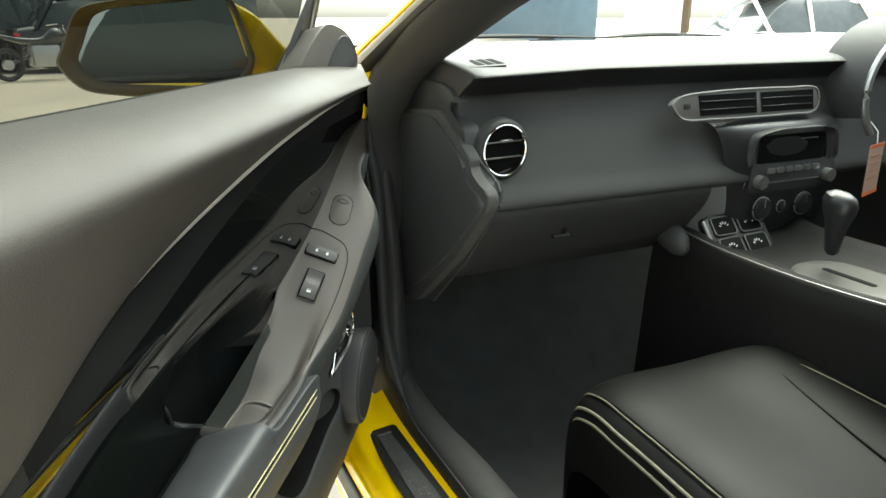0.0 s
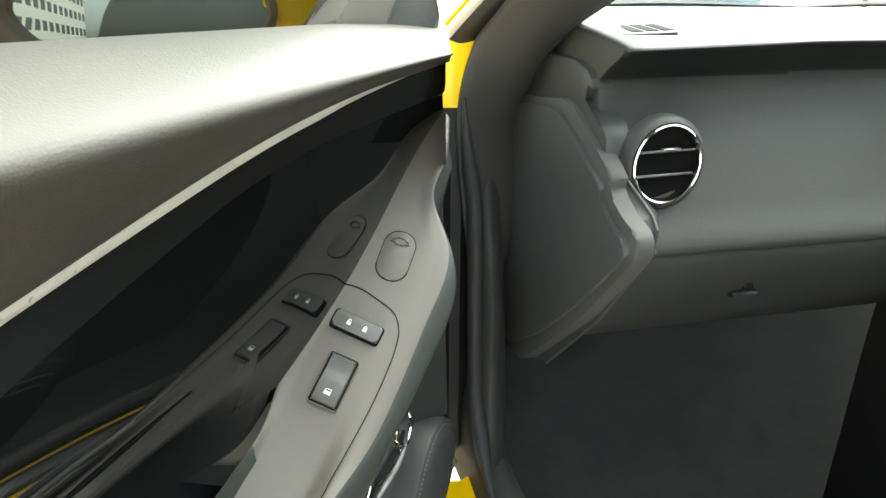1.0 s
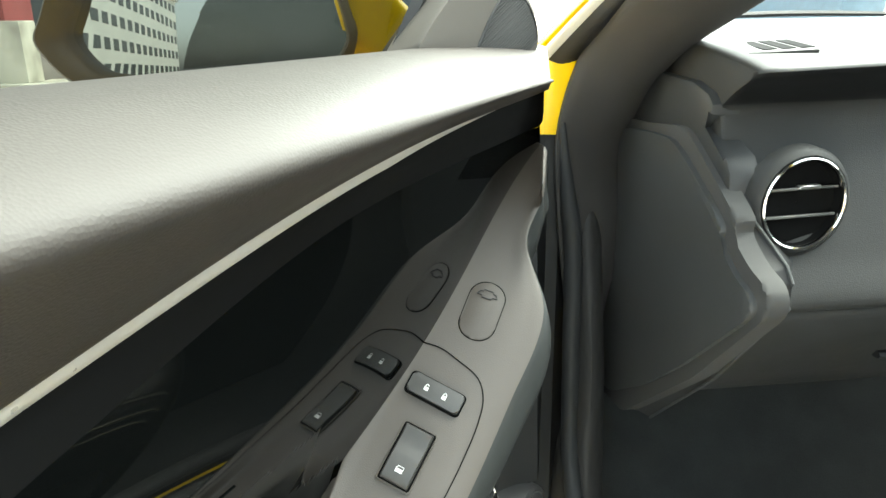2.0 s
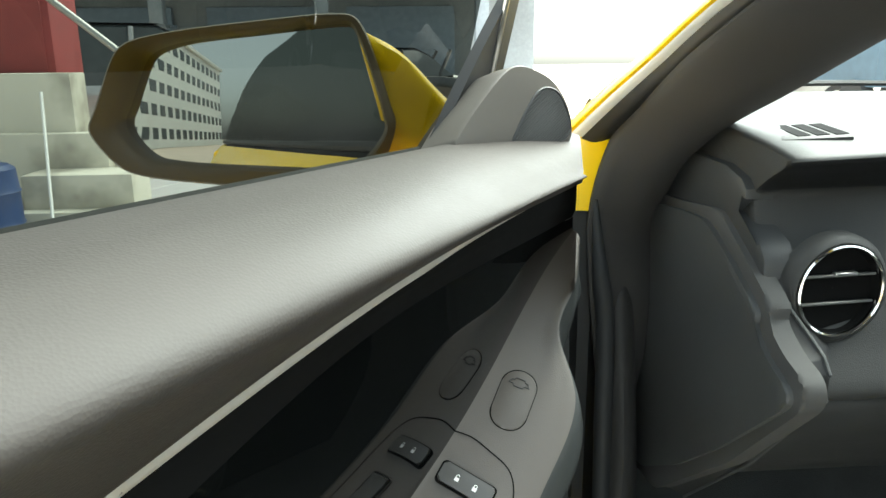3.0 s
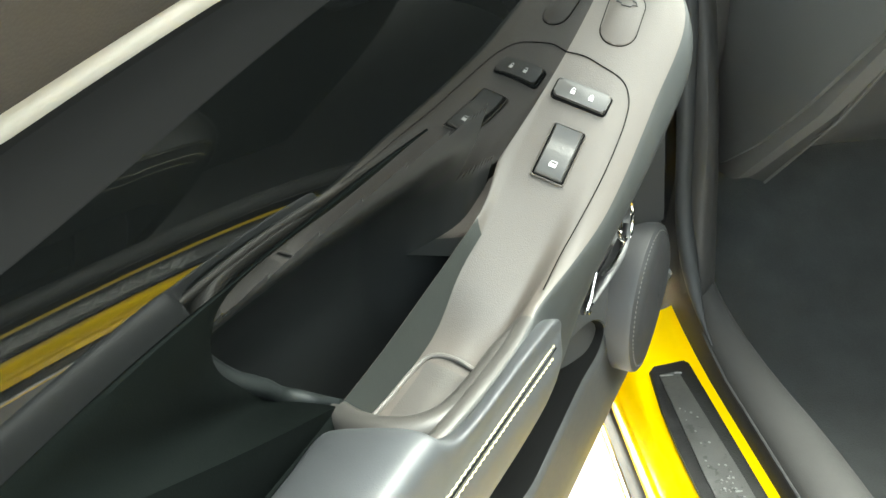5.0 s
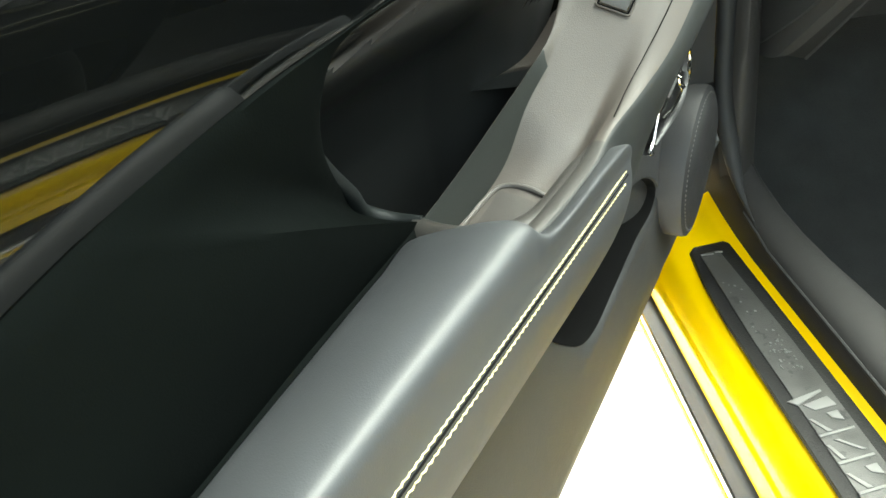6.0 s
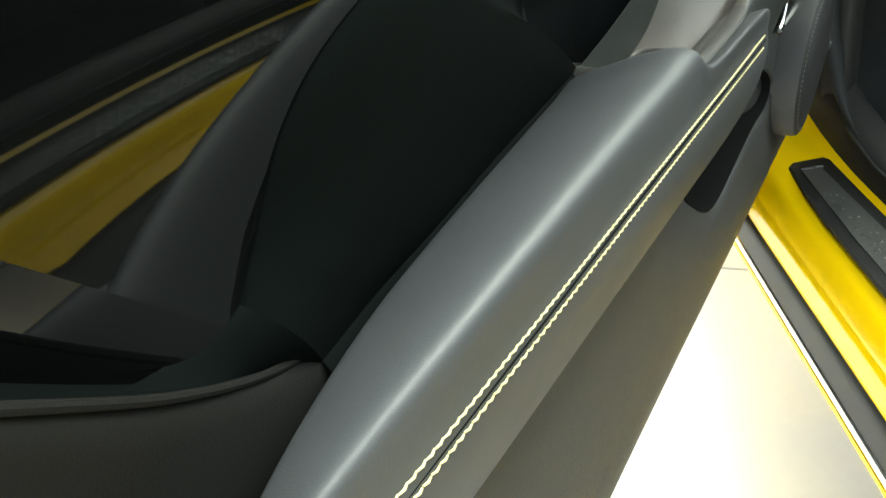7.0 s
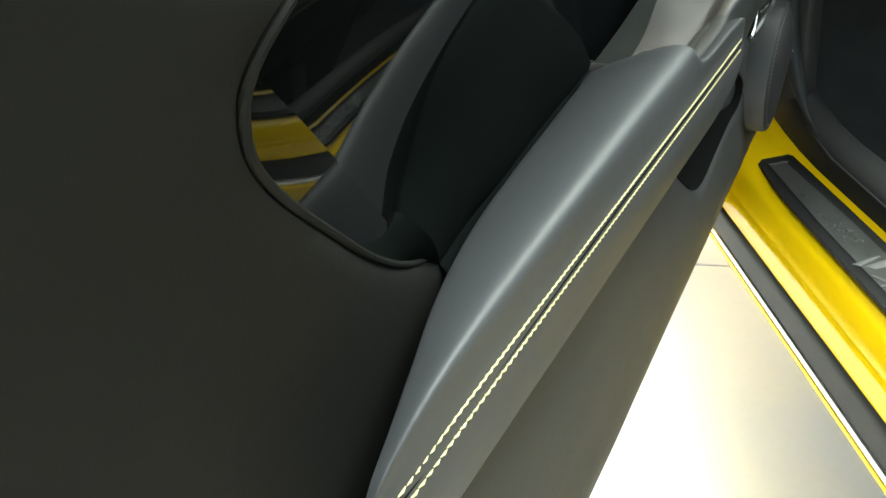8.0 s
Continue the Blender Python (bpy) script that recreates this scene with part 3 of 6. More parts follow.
# the slot's shaded inside is painted near black
part("map_pocket", loft(rows, True), DEEP, lower, "slot pocket coloured black for the shade inside")
rows = [[(u, lower_v(u, w) - 0.010 - 0.045 * ((u - 0.245) / 0.105) ** 2, w) for w in np.linspace(0.615, 0.700, 8)] for u in np.linspace(0.245, 0.35, 14)]
part("pocket_shelf", loft(rows), END_TRIM, lower, "grey shelf in the pocket's front")


# speaker cover low at the front: a leaf-shaped padded plate with a stitched edge
LEAFY = smooth_line([(0.148, 0.722), (0.118, 0.700), (0.104, 0.668), (0.112, 0.640), (0.140, 0.614), (0.180, 0.588), (0.212, 0.578), (0.238, 0.594), (0.251, 0.632), (0.240, 0.675), (0.208, 0.710), (0.176, 0.724)], 72, True)
lm = LEAFY.mean(axis=0)
rows = []
for k, d in ((1.0, -0.03), (1.0, 0.004), (0.985, 0.008), (0.93, 0.0105), (0.90, 0.0095), (0.86, 0.012), (0.6, 0.015), (0.3, 0.0165), (0.02, 0.017)):
    rows.append([(lm[0] + (u - lm[0]) * k, 0.002 + d, lm[1] + (w - lm[1]) * k) for u, w in LEAFY])
cover = part("speaker_cover", loft(rows, True), COVER, door, "leaf-shaped dark padded speaker cover with a stitched edge")
bm = stitches([(lm[0] + (u - lm[0]) * 0.905, 0.0125, lm[1] + (w - lm[1]) * 0.905) for u, w in np.vstack([LEAFY[28:], LEAFY[:6]])], 0.0034, 0.0016, 0.0006, 0.0004)
tagged(part("stitching", bm, DIM_SATIN, cover, "grey stitching"), kind="stuff")
part("clip", tube([(0.124, 0.010, 0.662), (0.128, 0.017, 0.652), (0.134, 0.012, 0.640)], 0.0030, 8), DARK_PLASTIC, cover)

# inside release lever, flush in its cup
rows = []
for k, d in ((1.0, 0.0), (0.95, -0.003), (0.8, -0.012), (0.4, -0.018), (0.02, -0.019)):
    rows.append([(0.302 + 0.074 * k * math.cos(a), 0.0065 + d, 0.767 + 0.027 * k * math.sin(a) - 0.22 * 0.074 * k * math.cos(a)) for a in np.linspace(0, 2 * math.pi, 40, endpoint=False)])
cup = part("lever_cup", loft(rows, True), BUTTON, door, "black recessed cup of the door release")
lever = part("release_lever", tube(smooth_line([(0.258, 0.0085, 0.772), (0.268, 0.0085, 0.762), (0.290, 0.0085, 0.7535), (0.325, 0.0085, 0.7495), (0.352, 0.0075, 0.743)], 40), [0.0035 + 0.0035 * math.sin(math.pi * i / 39) for i in range(40)], 10, flat=0.5), BUTTON, door, "dark inside door release lever with chrome edges")
part("lever_loop", tube(smooth_line([(0.2583, 0.0100, 0.7963), (0.270, 0.0100, 0.7965), (0.2828, 0.0105, 0.7930), (0.2865, 0.0110, 0.7740), (0.276, 0.0110, 0.7650), (0.2611, 0.0115, 0.7620), (0.2490, 0.0105, 0.7781)], 48, True), 0.0020, 8), CHROME, lever, "chrome loop")
part("lever_edge", tube(smooth_line([(0.270, 0.0110, 0.7650), (0.289, 0.0110, 0.7575), (0.310, 0.0110, 0.7565), (0.3303, 0.0105, 0.7585)], 24), 0.0013, 6), CHROME, lever)
part("lever_end", tube(smooth_line([(0.341, 0.0090, 0.7660), (0.350, 0.0095, 0.7580), (0.356, 0.0095, 0.7490), (0.3640, 0.0090, 0.7420), (0.358, 0.0085, 0.7385)], 24), [0.0010 + 0.0014 * i / 23 for i in range(24)], 8), CHROME, lever)


def deck(u, v, lift=0.0):
    """A place on the sloping switch console."""
    return Vector((u, v, 0.905 - 1.0 * (u - 0.312) - 0.5 * (v + 0.02) + lift))


DOWN, ACROSS = Vector((1, 0, -1.0)), Vector((0, 1, -0.5))


def deck_frame(u, v, lift, turn=0.0):
    m = basis(deck(u, v, lift), ACROSS, -DOWN)
    return m @ pose(0, 0, 0, 0, 0, turn)


def icon_lock(shut):
    """A small padlock pictogram."""
    bm = box(-0.0017, -0.0024, 0, 0.0017, 0.0004, 0.0002)
    arch = [(-0.0011, 0.0004, 0.0001), (-0.0011, 0.0018, 0.0001), (0.0, 0.0026, 0.0001), (0.0011, 0.0018, 0.0001), (0.0011, 0.0004 if shut else 0.0014, 0.0001)]
    if not shut:
        arch = [(x + 0.0022 * 0, y, z) for x, y, z in arch]
    return tube(arch, 0.00034, 6, bm)


def on_body(u, v, lift=0.0):
    """A place on the console's skin."""
    row = grid[int(np.argmin([abs(r[20][0] - u) for r in grid]))]
    i = min(range(9, 44), key=lambda k: abs(row[k][1] - v))
    j = i + 1 if row[i][1] < v else i - 1
    k = (v - row[i][1]) / (row[j][1] - row[i][1] + 1e-9)
    return Vector((u, v, row[i][2] + (row[j][2] - row[i][2]) * min(1.0, max(0.0, k)) + lift))


# bezel line, badge plate, lock rocker and window switch
line = smooth_line([deck(u, v, 0.0004) for u, v in ((0.2927, -0.0375), (0.2885, -0.02), (0.2885, -0.006), (0.2904, 0.0125), (0.298, 0.0200), (0.310, 0.0215), (0.3295, 0.0192), (0.350, 0.0150))] + [on_body(u, v, 0.0004) for u, v in ((0.385, 0.0085), (0.405, 0.0035), (0.428, 0.0005))], 80)
part("bezel_joint", tube(line, 0.0005, 6), DEEP, armrest)
badge = part("badge_plate", plate([(y, x) for x, y in rounded(0.0485, 0.0285, 0.0130, 8)], 0.0019, 0.0012, deck_frame(0.2555, 0.0005, -0.001, 15)), PLASTIC, armrest, "pale oblong badge plate")
part("badge_joint", plate([(y, x) for x, y in rounded(0.0500, 0.0300, 0.0138, 8)], 0.001, 0.0003, deck_frame(0.2555, 0.0005, -0.0008, 15)), DEEP, armrest)
EMB = deck_frame(0.2555, 0.0005, 0.0012, 15) @ pose(0, 0.0125, 0)
part("emblem", tube([EMB @ Vector((x, y, 0.0010)) for x, y in ((-0.0082, -0.0016), (-0.0040, -0.0016), (-0.0036, -0.0034), (0.0040, -0.0034), (0.0044, -0.0016), (0.0086, -0.0016), (0.0066, 0.0016), (0.0044, 0.0016), (0.0040, 0.0034), (-0.0036, 0.0034), (-0.0040, 0.0016), (-0.0062, 0.0016), (-0.0082, -0.0016))], 0.0005, 6), END_TRIM, badge, "small embossed dark emblem")
m = deck_frame(0.3103, -0.0136, -0.002, 8)
rocker = part("lock_switch", plate(rounded(0.0430, 0.0152, 0.0028), 0.0062, 0.0016, m, 3), SWITCH, armrest, "dark grey door lock rocker with two white padlocks")
part("switch_joint", plate(rounded(0.0462, 0.0182, 0.0036), 0.0025, 0.0004, m @ pose(-0.0002, -0.0003, 0)), DEEP, armrest)
for x, shut in ((-0.0075, False), (0.0075, True)):
    bm = icon_lock(shut)
    bmesh.ops.transform(bm, matrix=m @ pose(x, 0, 0.0063), verts=bm.verts[:])
    part("padlock_mark", bm, WHITE_INK, armrest)
m = deck_frame(0.3466, -0.0191, -0.0030, 9)
part("switch_well", plate(rounded(0.0262, 0.0452, 0.0022), 0.0036, 0.0003, m), DEEP, armrest)
frame_line = [m @ Vector((x, y, 0.0036)) for x, y in rounded(0.0268, 0.0458, 0.0024)]
part("well_edge", tube(frame_line + frame_line[:1], 0.0007, 6), PLASTIC, armrest)
rows = []
for y, z in ((-0.0214, 0.002), (-0.0208, 0.0055), (-0.0185, 0.0072), (-0.010, 0.0078), (-0.001, 0.0072), (0.001, 0.0070), (0.006, 0.0058), (0.012, 0.0055), (0.0175, 0.0064), (0.0205, 0.0076), (0.0214, 0.005)):
    rows.append([m @ Vector((x, y, z - dz)) for x, dz in ((-0.0113, 0.004), (-0.0110, 0.0008), (-0.0102, 0.0), (0.0102, 0.0), (0.0110, 0.0008), (0.0113, 0.004))])
toggle = part("window_switch", loft(rows), SWITCH, armrest, "dark grey window lift switch with a scooped top")
bm = box(-0.0028, -0.0022, 0, 0.0028, 0.0006, 0.0003)
tube([(-0.0028, 0.0006, 0.0002), (-0.0016, 0.0024, 0.0002), (0.0028, 0.0024, 0.0002), (0.0028, 0.0006, 0.0002)], 0.0003, 5, bm)
bmesh.ops.transform(bm, matrix=m @ pose(0, -0.0110, 0.0079), verts=bm.verts[:])
part("window_mark", bm, WHITE_INK, toggle)
# tray with a raised border
border = [on_body(u, v, 0.0012) for u, v in ((0.575, -0.0695), (0.535, -0.0680), (0.505, -0.0655), (0.4925, -0.0620), (0.4875, -0.0550), (0.4860, -0.0400), (0.4870, -0.0270))]
part("tray_border", tube(smooth_line(border, 40), 0.0019, 8), BORDER, armrest)
rows = [[on_body(u, v, 0.0008) for v in np.linspace(-0.0605, -0.0255, 8)] for u in np.linspace(0.4945, 0.575, 12)]
part("tray_mat", loft(rows), TRAY_MAT, armrest)

# tweeter pod at the front of the window line: a flat slanted face with a ribbed grille
def pod_point(u, w, lift=0.0):
    return np.array([u + 0.396 * lift, 0.0629 - 0.4315 * u + 0.0073 * w + 0.918 * lift, w])


face = np.array([pod_point(u, w) for u, w in smooth_line([(0.268, 1.150), (0.264, 1.157), (0.247, 1.178), (0.221, 1.203), (0.210, 1.2065), (0.194, 1.2035), (0.173, 1.193), (0.157, 1.172), (0.152, 1.152), (0.156, 1.142), (0.175, 1.135), (0.20, 1.136), (0.235, 1.143)], 60, True)])
mid = face.mean(axis=0)
rows = []
for s, back, low in ((1.06, 0.055, 0.018), (1.04, 0.04, 0.010), (1.02, 0.02, 0.004), (1.005, 0.006, 0.001), (1.0, 0.002, 0.0), (0.985, 0.0, 0.0), (0.7, -0.001, 0.0), (0.3, -0.001, 0.0), (0.01, -0.001, 0.0)):
    rows.append([mid + (q - mid) * s + np.array([-0.396 * back, -0.918 * back, -low]) for q in face])
tweeter = part("tweeter_pod", loft(rows, True), TWEETER, door, "warm grey plastic tweeter pod at the mirror corner")
GRILLE = smooth_line([(0.216, 1.147), (0.203, 1.1415), (0.186, 1.1395), (0.168, 1.143), (0.156, 1.152), (0.1555, 1.160), (0.161, 1.173), (0.171, 1.186), (0.181, 1.190), (0.191, 1.188), (0.202, 1.175), (0.212, 1.158)], 60, True)
gm = GRILLE.mean(axis=0)
rows = []
for s, h in ((1.0, 0.0), (1.0, 0.0018), (0.97, 0.0026), (0.95, 0.0012), (0.6, 0.002), (0.2, 0.0024), (0.01, 0.0025)):
    rows.append([pod_point(*(gm + (g - gm) * s), h) for g in GRILLE])
part("tweeter_grille", loft(rows, True), DARK_PLASTIC, tweeter, "dark fine-ribbed speaker grille")
def inside(q, loop):
    hit = False
    for a, b in zip(loop, np.roll(loop, 1, axis=0)):
        if (a[1] > q[1]) != (b[1] > q[1]) and q[0] < (b[0] - a[0]) * (q[1] - a[1]) / (b[1] - a[1]) + a[0]:
            hit = not hit
    return hit


bm = bmesh.new()
slope, field = np.array([-0.80, 0.60]), gm + (GRILLE - gm) * 0.93
for k in np.arange(-0.034, 0.034, 0.0021):
    run = [gm + np.array([0.60, 0.80]) * k + slope * t for t in np.linspace(-0.04, 0.04, 60)]
    run = [q for q in run if inside(q, field)]
    if len(run) > 3:
        tube([pod_point(*q, 0.0022) for q in run], 0.00055, 5, bm)
tagged(part("rib", bm, RUBBER, tweeter), kind="stuff")

# window seal, glass, front corner piece and outer skin
part("window_seal", tube([(u, -0.089, 1.138) for u in np.linspace(0.19, 1.42, 30)], 0.007, 8), RUBBER, door)
rows = [[(u0 + (u1 - u0) * k, -0.092 + 0.12 * k * k + 0.05 * k, 1.10 + 0.36 * k) for k in np.linspace(0, 1, 10)] for u0, u1 in zip(np.linspace(0.17, 1.42, 20), np.linspace(0.28, 1.42, 20))]
glass = part("window_glass", loft(rows), TINTED, door, "raised tinted side window")
glass.visible_shadow = False
# black sail at the window's front corner
rows = []
for k in np.linspace(0, 1, 8):
    w = 1.125 + 0.165 * k
    v = -0.086 + 0.048 * k
    rows.append([(u, v + e, w) for u, e in ((0.258 - 0.062 * k - 0.03 * k * k, 0.0), (0.252 - 0.062 * k - 0.03 * k * k, 0.007), (0.150 + 0.015 * k, 0.007), (0.146 + 0.015 * k, 0.0))])
part("corner_piece", loft(rows, True, True), RUBBER, door, "black window corner piece")
part("glass_edge", tube([(0.168 + 0.03 * k, -0.078 + 0.06 * k, 1.13 + 0.20 * k) for k in np.linspace(0, 1, 8)], 0.0025, 8), SATIN, door)
rows = []
for u in np.linspace(0.0, 1.42, 24):
    rows.append([(u, -0.098 - 0.002, 1.125), (u, -0.112, 1.115), (u, -0.15, 1.06), (u, -0.185, 0.97), (u, -0.195, 0.85), (u, -0.182, 0.7), (u, -0.19, 0.58), (u, -0.18, 0.42), (u, -0.15, 0.36), (u, -0.10, 0.365)])
part("outer_skin", loft(rows), YELLOW, door, "glossy yellow door skin")
rows = [[(u, v, w) for u in (1.40, 1.425)] for v, w in ((0.05, 1.12), (0.03, 0.7), (-0.09, 0.37), (-0.16, 0.37), (-0.19, 0.6), (-0.19, 0.9), (-0.13, 1.1), (-0.09, 1.13))]
part("door_end", loft([list(x) for x in zip(*rows)], True, True), YELLOW, door)
rows = [[(u, v, w) for u in (0.0, 0.03)] for v, w in ((-0.075, 1.08), (-0.075, 0.7), (-0.09, 0.37), (-0.16, 0.37), (-0.19, 0.6), (-0.19, 0.9), (-0.13, 1.1), (-0.09, 1.12))]
FOLD = ((-0.012, 1.05), (0.0, 1.09), (0.004, 1.14), (0.022, 1.18), (0.026, 1.23), (0.058, 1.278))
hinge_rows = [[(x, y, 0.56) for x, y in FOLD], [(x, y, 1.085 - 0.085 * (y - 1.05) / 0.228) for x, y in FOLD]]
part("hinge_boot", loft(hinge_rows), RUBBER, "car", "dark rubber hinge boot")
part("door_front", loft([list(x) for x in zip(*rows)], True, True), RUBBER, door)

# outside mirror on its stalk, its glass turned to the back
MIR = [(-0.419, 1.159), (-0.412, 1.175), (-0.393, 1.217), (-0.387, 1.224), (-0.378, 1.229), (-0.345, 1.236), (-0.277, 1.244), (-0.214, 1.249), (-0.198, 1.247), (-0.189, 1.235), (-0.170, 1.176), (-0.166, 1.159), (-0.183, 1.118), (-0.206, 1.106), (-0.259, 1.106), (-0.311, 1.110), (-0.382, 1.120), (-0.397, 1.127), (-0.414, 1.147)]
PANE_LINE = [(-0.397, 1.163), (-0.390, 1.179), (-0.374, 1.214), (-0.368, 1.220), (-0.349, 1.227), (-0.278, 1.235), (-0.207, 1.242), (-0.200, 1.241), (-0.195, 1.233), (-0.175, 1.166), (-0.174, 1.154), (-0.196, 1.127), (-0.206, 1.123), (-0.286, 1.125), (-0.359, 1.130), (-0.376, 1.134), (-0.393, 1.151)]
ring = smooth_line(MIR, 96, True)
hole = smooth_line(PANE_LINE, 96, True)
cen = np.array([-0.292, 1.178])


def shell(steps):
    return loft([[(cen[0] + (x - cen[0]) * s, y, cen[1] + (z - cen[1]) * s) for x, z in ring] for s, y in steps], True)


mirror = part("side_mirror", shell(((0.02, 1.185), (0.3, 1.183), (0.6, 1.17), (0.85, 1.138), (0.97, 1.095), (1.0, 1.07), (1.0, 1.055), (0.99, 1.047), (0.97, 1.045))), YELLOW, "car", "yellow side mirror")
rows = []
for k, s, y in ((0.0, 1.004, 1.056), (0.0, 1.003, 1.048), (0.12, 1.0, 1.0435), (0.5, 1.0, 1.0440), (0.85, 1.0, 1.0465), (1.0, 1.0, 1.050), (1.0, 0.985, 1.066)):
    row = []
    for a, b in zip(ring, hole):
        x, z = cen[0] + (a[0] * (1 - k) + b[0] * k - cen[0]) * s, cen[1] + (a[1] * (1 - k) + b[1] * k - cen[1]) * s
        row.append((x, y + max(0.0, k - 0.3) / 0.7 * (-0.09 * (x - cen[0]) + 0.07 * (z - cen[1])), z))
    rows.append(row)
# the rim's brown is a shaded copy of the yellow paint
part("mirror_rim", loft(rows, True), RIM_SHADED, mirror, "bevelled yellow rim, darkened to brown for shade")
# the glass is slightly convex
TURN = basis((cen[0], 1.054, cen[1]), (1, -0.09, 0), (0, 0.07, 1))
rows = []
for s in (1.0, 0.85, 0.7, 0.55, 0.4, 0.25, 0.1, 0.005):
    rows.append([TURN @ Vector(((x - cen[0]) * s, (z - cen[1]) * s, -0.004 - 0.36 * (((x - cen[0]) * s) ** 2 + ((z - cen[1]) * s) ** 2))) for x, z in hole])
part("mirror_glass", loft(rows, True), MIRROR, mirror, "silvered convex mirror glass")
part("mirror_stalk", loft(stations([[(-0.20, 1.09, 1.225), (-0.196, 1.052, 1.238), (-0.178, 1.050, 1.195), (-0.174, 1.052, 1.145), (-0.19, 1.09, 1.12)], [(-0.165, 1.09, 1.205), (-0.160, 1.055, 1.218), (-0.150, 1.055, 1.17), (-0.148, 1.058, 1.135), (-0.155, 1.09, 1.12)], [(-0.11, 1.10, 1.165), (-0.115, 1.07, 1.172), (-0.112, 1.065, 1.15), (-0.112, 1.068, 1.12), (-0.11, 1.10, 1.11)], [(-0.06, 1.12, 1.13), (-0.07, 1.09, 1.14), (-0.07, 1.085, 1.12), (-0.07, 1.09, 1.10), (-0.06, 1.12, 1.09)]], 20, 24, True), True, True), YELLOW, mirror, "yellow mirror stalk")


# ---- the car's body round the opening: x to the car's right, y ahead ----
body = "car"
# sill: from the carpet edge over the yellow step to the rocker
SILL = [(0.10, 0.44), (0.088, 0.462), (0.079, 0.458), (0.068, 0.453), (0.060, 0.453), (0.035, 0.456), (0.008, 0.453), (0.000, 0.450), (-0.012, 0.445), (-0.021, 0.434), (-0.026, 0.423), (-0.0275, 0.418), (-0.031, 0.414), (-0.032, 0.40), (-0.031, 0.378)]
rows = []
for y in np.linspace(-0.75, 1.24, 40):
    lift = 0.03 * max(0.0, (y - 1.05) / 0.23) ** 2
    rows.append(smooth_line([(x + 0.02 * max(0, (y - 1.15) / 0.1) ** 2 * 0, y, z + lift) for x, z in SILL], 40))
part("door_sill", loft(rows), YELLOW, body, "glossy yellow door sill")
rows = [[(x, y, z) for x, z in ((-0.028, 0.384), (-0.034, 0.380), (-0.037, 0.372), (-0.035, 0.360), (-0.037, 0.345), (-0.035, 0.334))] for y in np.linspace(-0.75, 1.4, 12)]
part("rocker_seal", loft(rows), RUBBER, body, "dark rubber rocker seal")
rows = [[(x, y, z) for x, z in ((-0.034, 0.337), (-0.038, 0.335), (-0.040, 0.330), (-0.038, 0.325))] for y in np.linspace(-0.75, 1.4, 12)]
part("rocker_lip", loft(rows), SATIN, body)
rows = [[(x, y, z) for x, z in ((-0.037, 0.329), (-0.0405, 0.327), (-0.0415, 0.322), (-0.037, 0.314), (-0.022, 0.302), (0.0, 0.28), (0.03, 0.20), (0.06, 0.17))] for y in np.linspace(-0.75, 1.4, 12)]
part("rocker", loft(rows), YELLOW, body)
# scuff plate
PLATE = [(0.011, 1.118), (0.020, 1.129), (0.062, 1.135), (0.0675, 1.128), (0.0675, -0.65), (0.0005, -0.65), (0.0005, 0.98), (0.0035, 1.045)]
scuff = part("scuff_plate", plate(PLATE, 0.006, 0.002, pose(0, 0, 0.4545)), SCUFF, body, "black scuff plate with a brushed steel centre")
part("steel_inlay", plate([(0.021, 1.108), (0.047, 1.112), (0.0535, 0.92), (0.0535, -0.55), (0.0125, -0.55), (0.0145, 0.93)], 0.001, 0.0004, pose(0, 0, 0.4607)), INLAY, scuff, "brushed steel inlay")
# embossed slanted bars and small raised specks on the inlay
def emboss(*outline):
    part("emboss_bar", plate(list(outline), 0.0014, 0.0006, pose(0, 0, 0.4614)), EMBOSS, scuff)


emboss((0.006, 0.8335), (0.044, 0.8445), (0.044, 0.8415), (0.014, 0.8270))
emboss((0.018, 0.8265), (0.046, 0.8345), (0.049, 0.8215), (0.026, 0.8175))
for i in range(9):
    y = 0.812 - 0.0330 * i
    emboss((0.014, y - 0.004), (0.018, y - 0.0045), (0.024 if i % 2 else 0.030, y - 0.022), (0.019 if i % 2 else 0.024, y - 0.022))
    emboss((0.014, y - 0.0245), (0.050, y - 0.0185), (0.050, y - 0.0215), (0.014, y - 0.0280))
    if i % 3 != 1:
        emboss((0.034, y + 0.001), (0.046, y + 0.003), (0.046, y - 0.010), (0.036, y - 0.006))
    else:
        emboss((0.024, y + 0.001), (0.029, y + 0.001), (0.047, y - 0.014), (0.042, y - 0.014))
rnd = random.Random(4)
bm = bmesh.new()
for _ in range(46):
    y = rnd.uniform(0.875, 1.04) if rnd.random() < 0.55 else rnd.uniform(0.875, 0.925)
    x, r = rnd.uniform(0.022, 0.043), rnd.uniform(0.0006, 0.0017)
    tube([(x, y, 0.4614), (x + 0.0003, y, 0.4614 + 0.0011)], r, 6, bm)
tagged(part("speck", bm, EMBOSS, scuff), kind="stuff")
for x0, x1 in ((0.0215, 0.037), (0.041, 0.050)):
    part("end_mark", box(x0, 1.103 + (x0 - 0.02) * 0.15, 0.4605, x1, 1.1055 + (x0 - 0.02) * 0.15, 0.4625), EMBOSS, scuff)
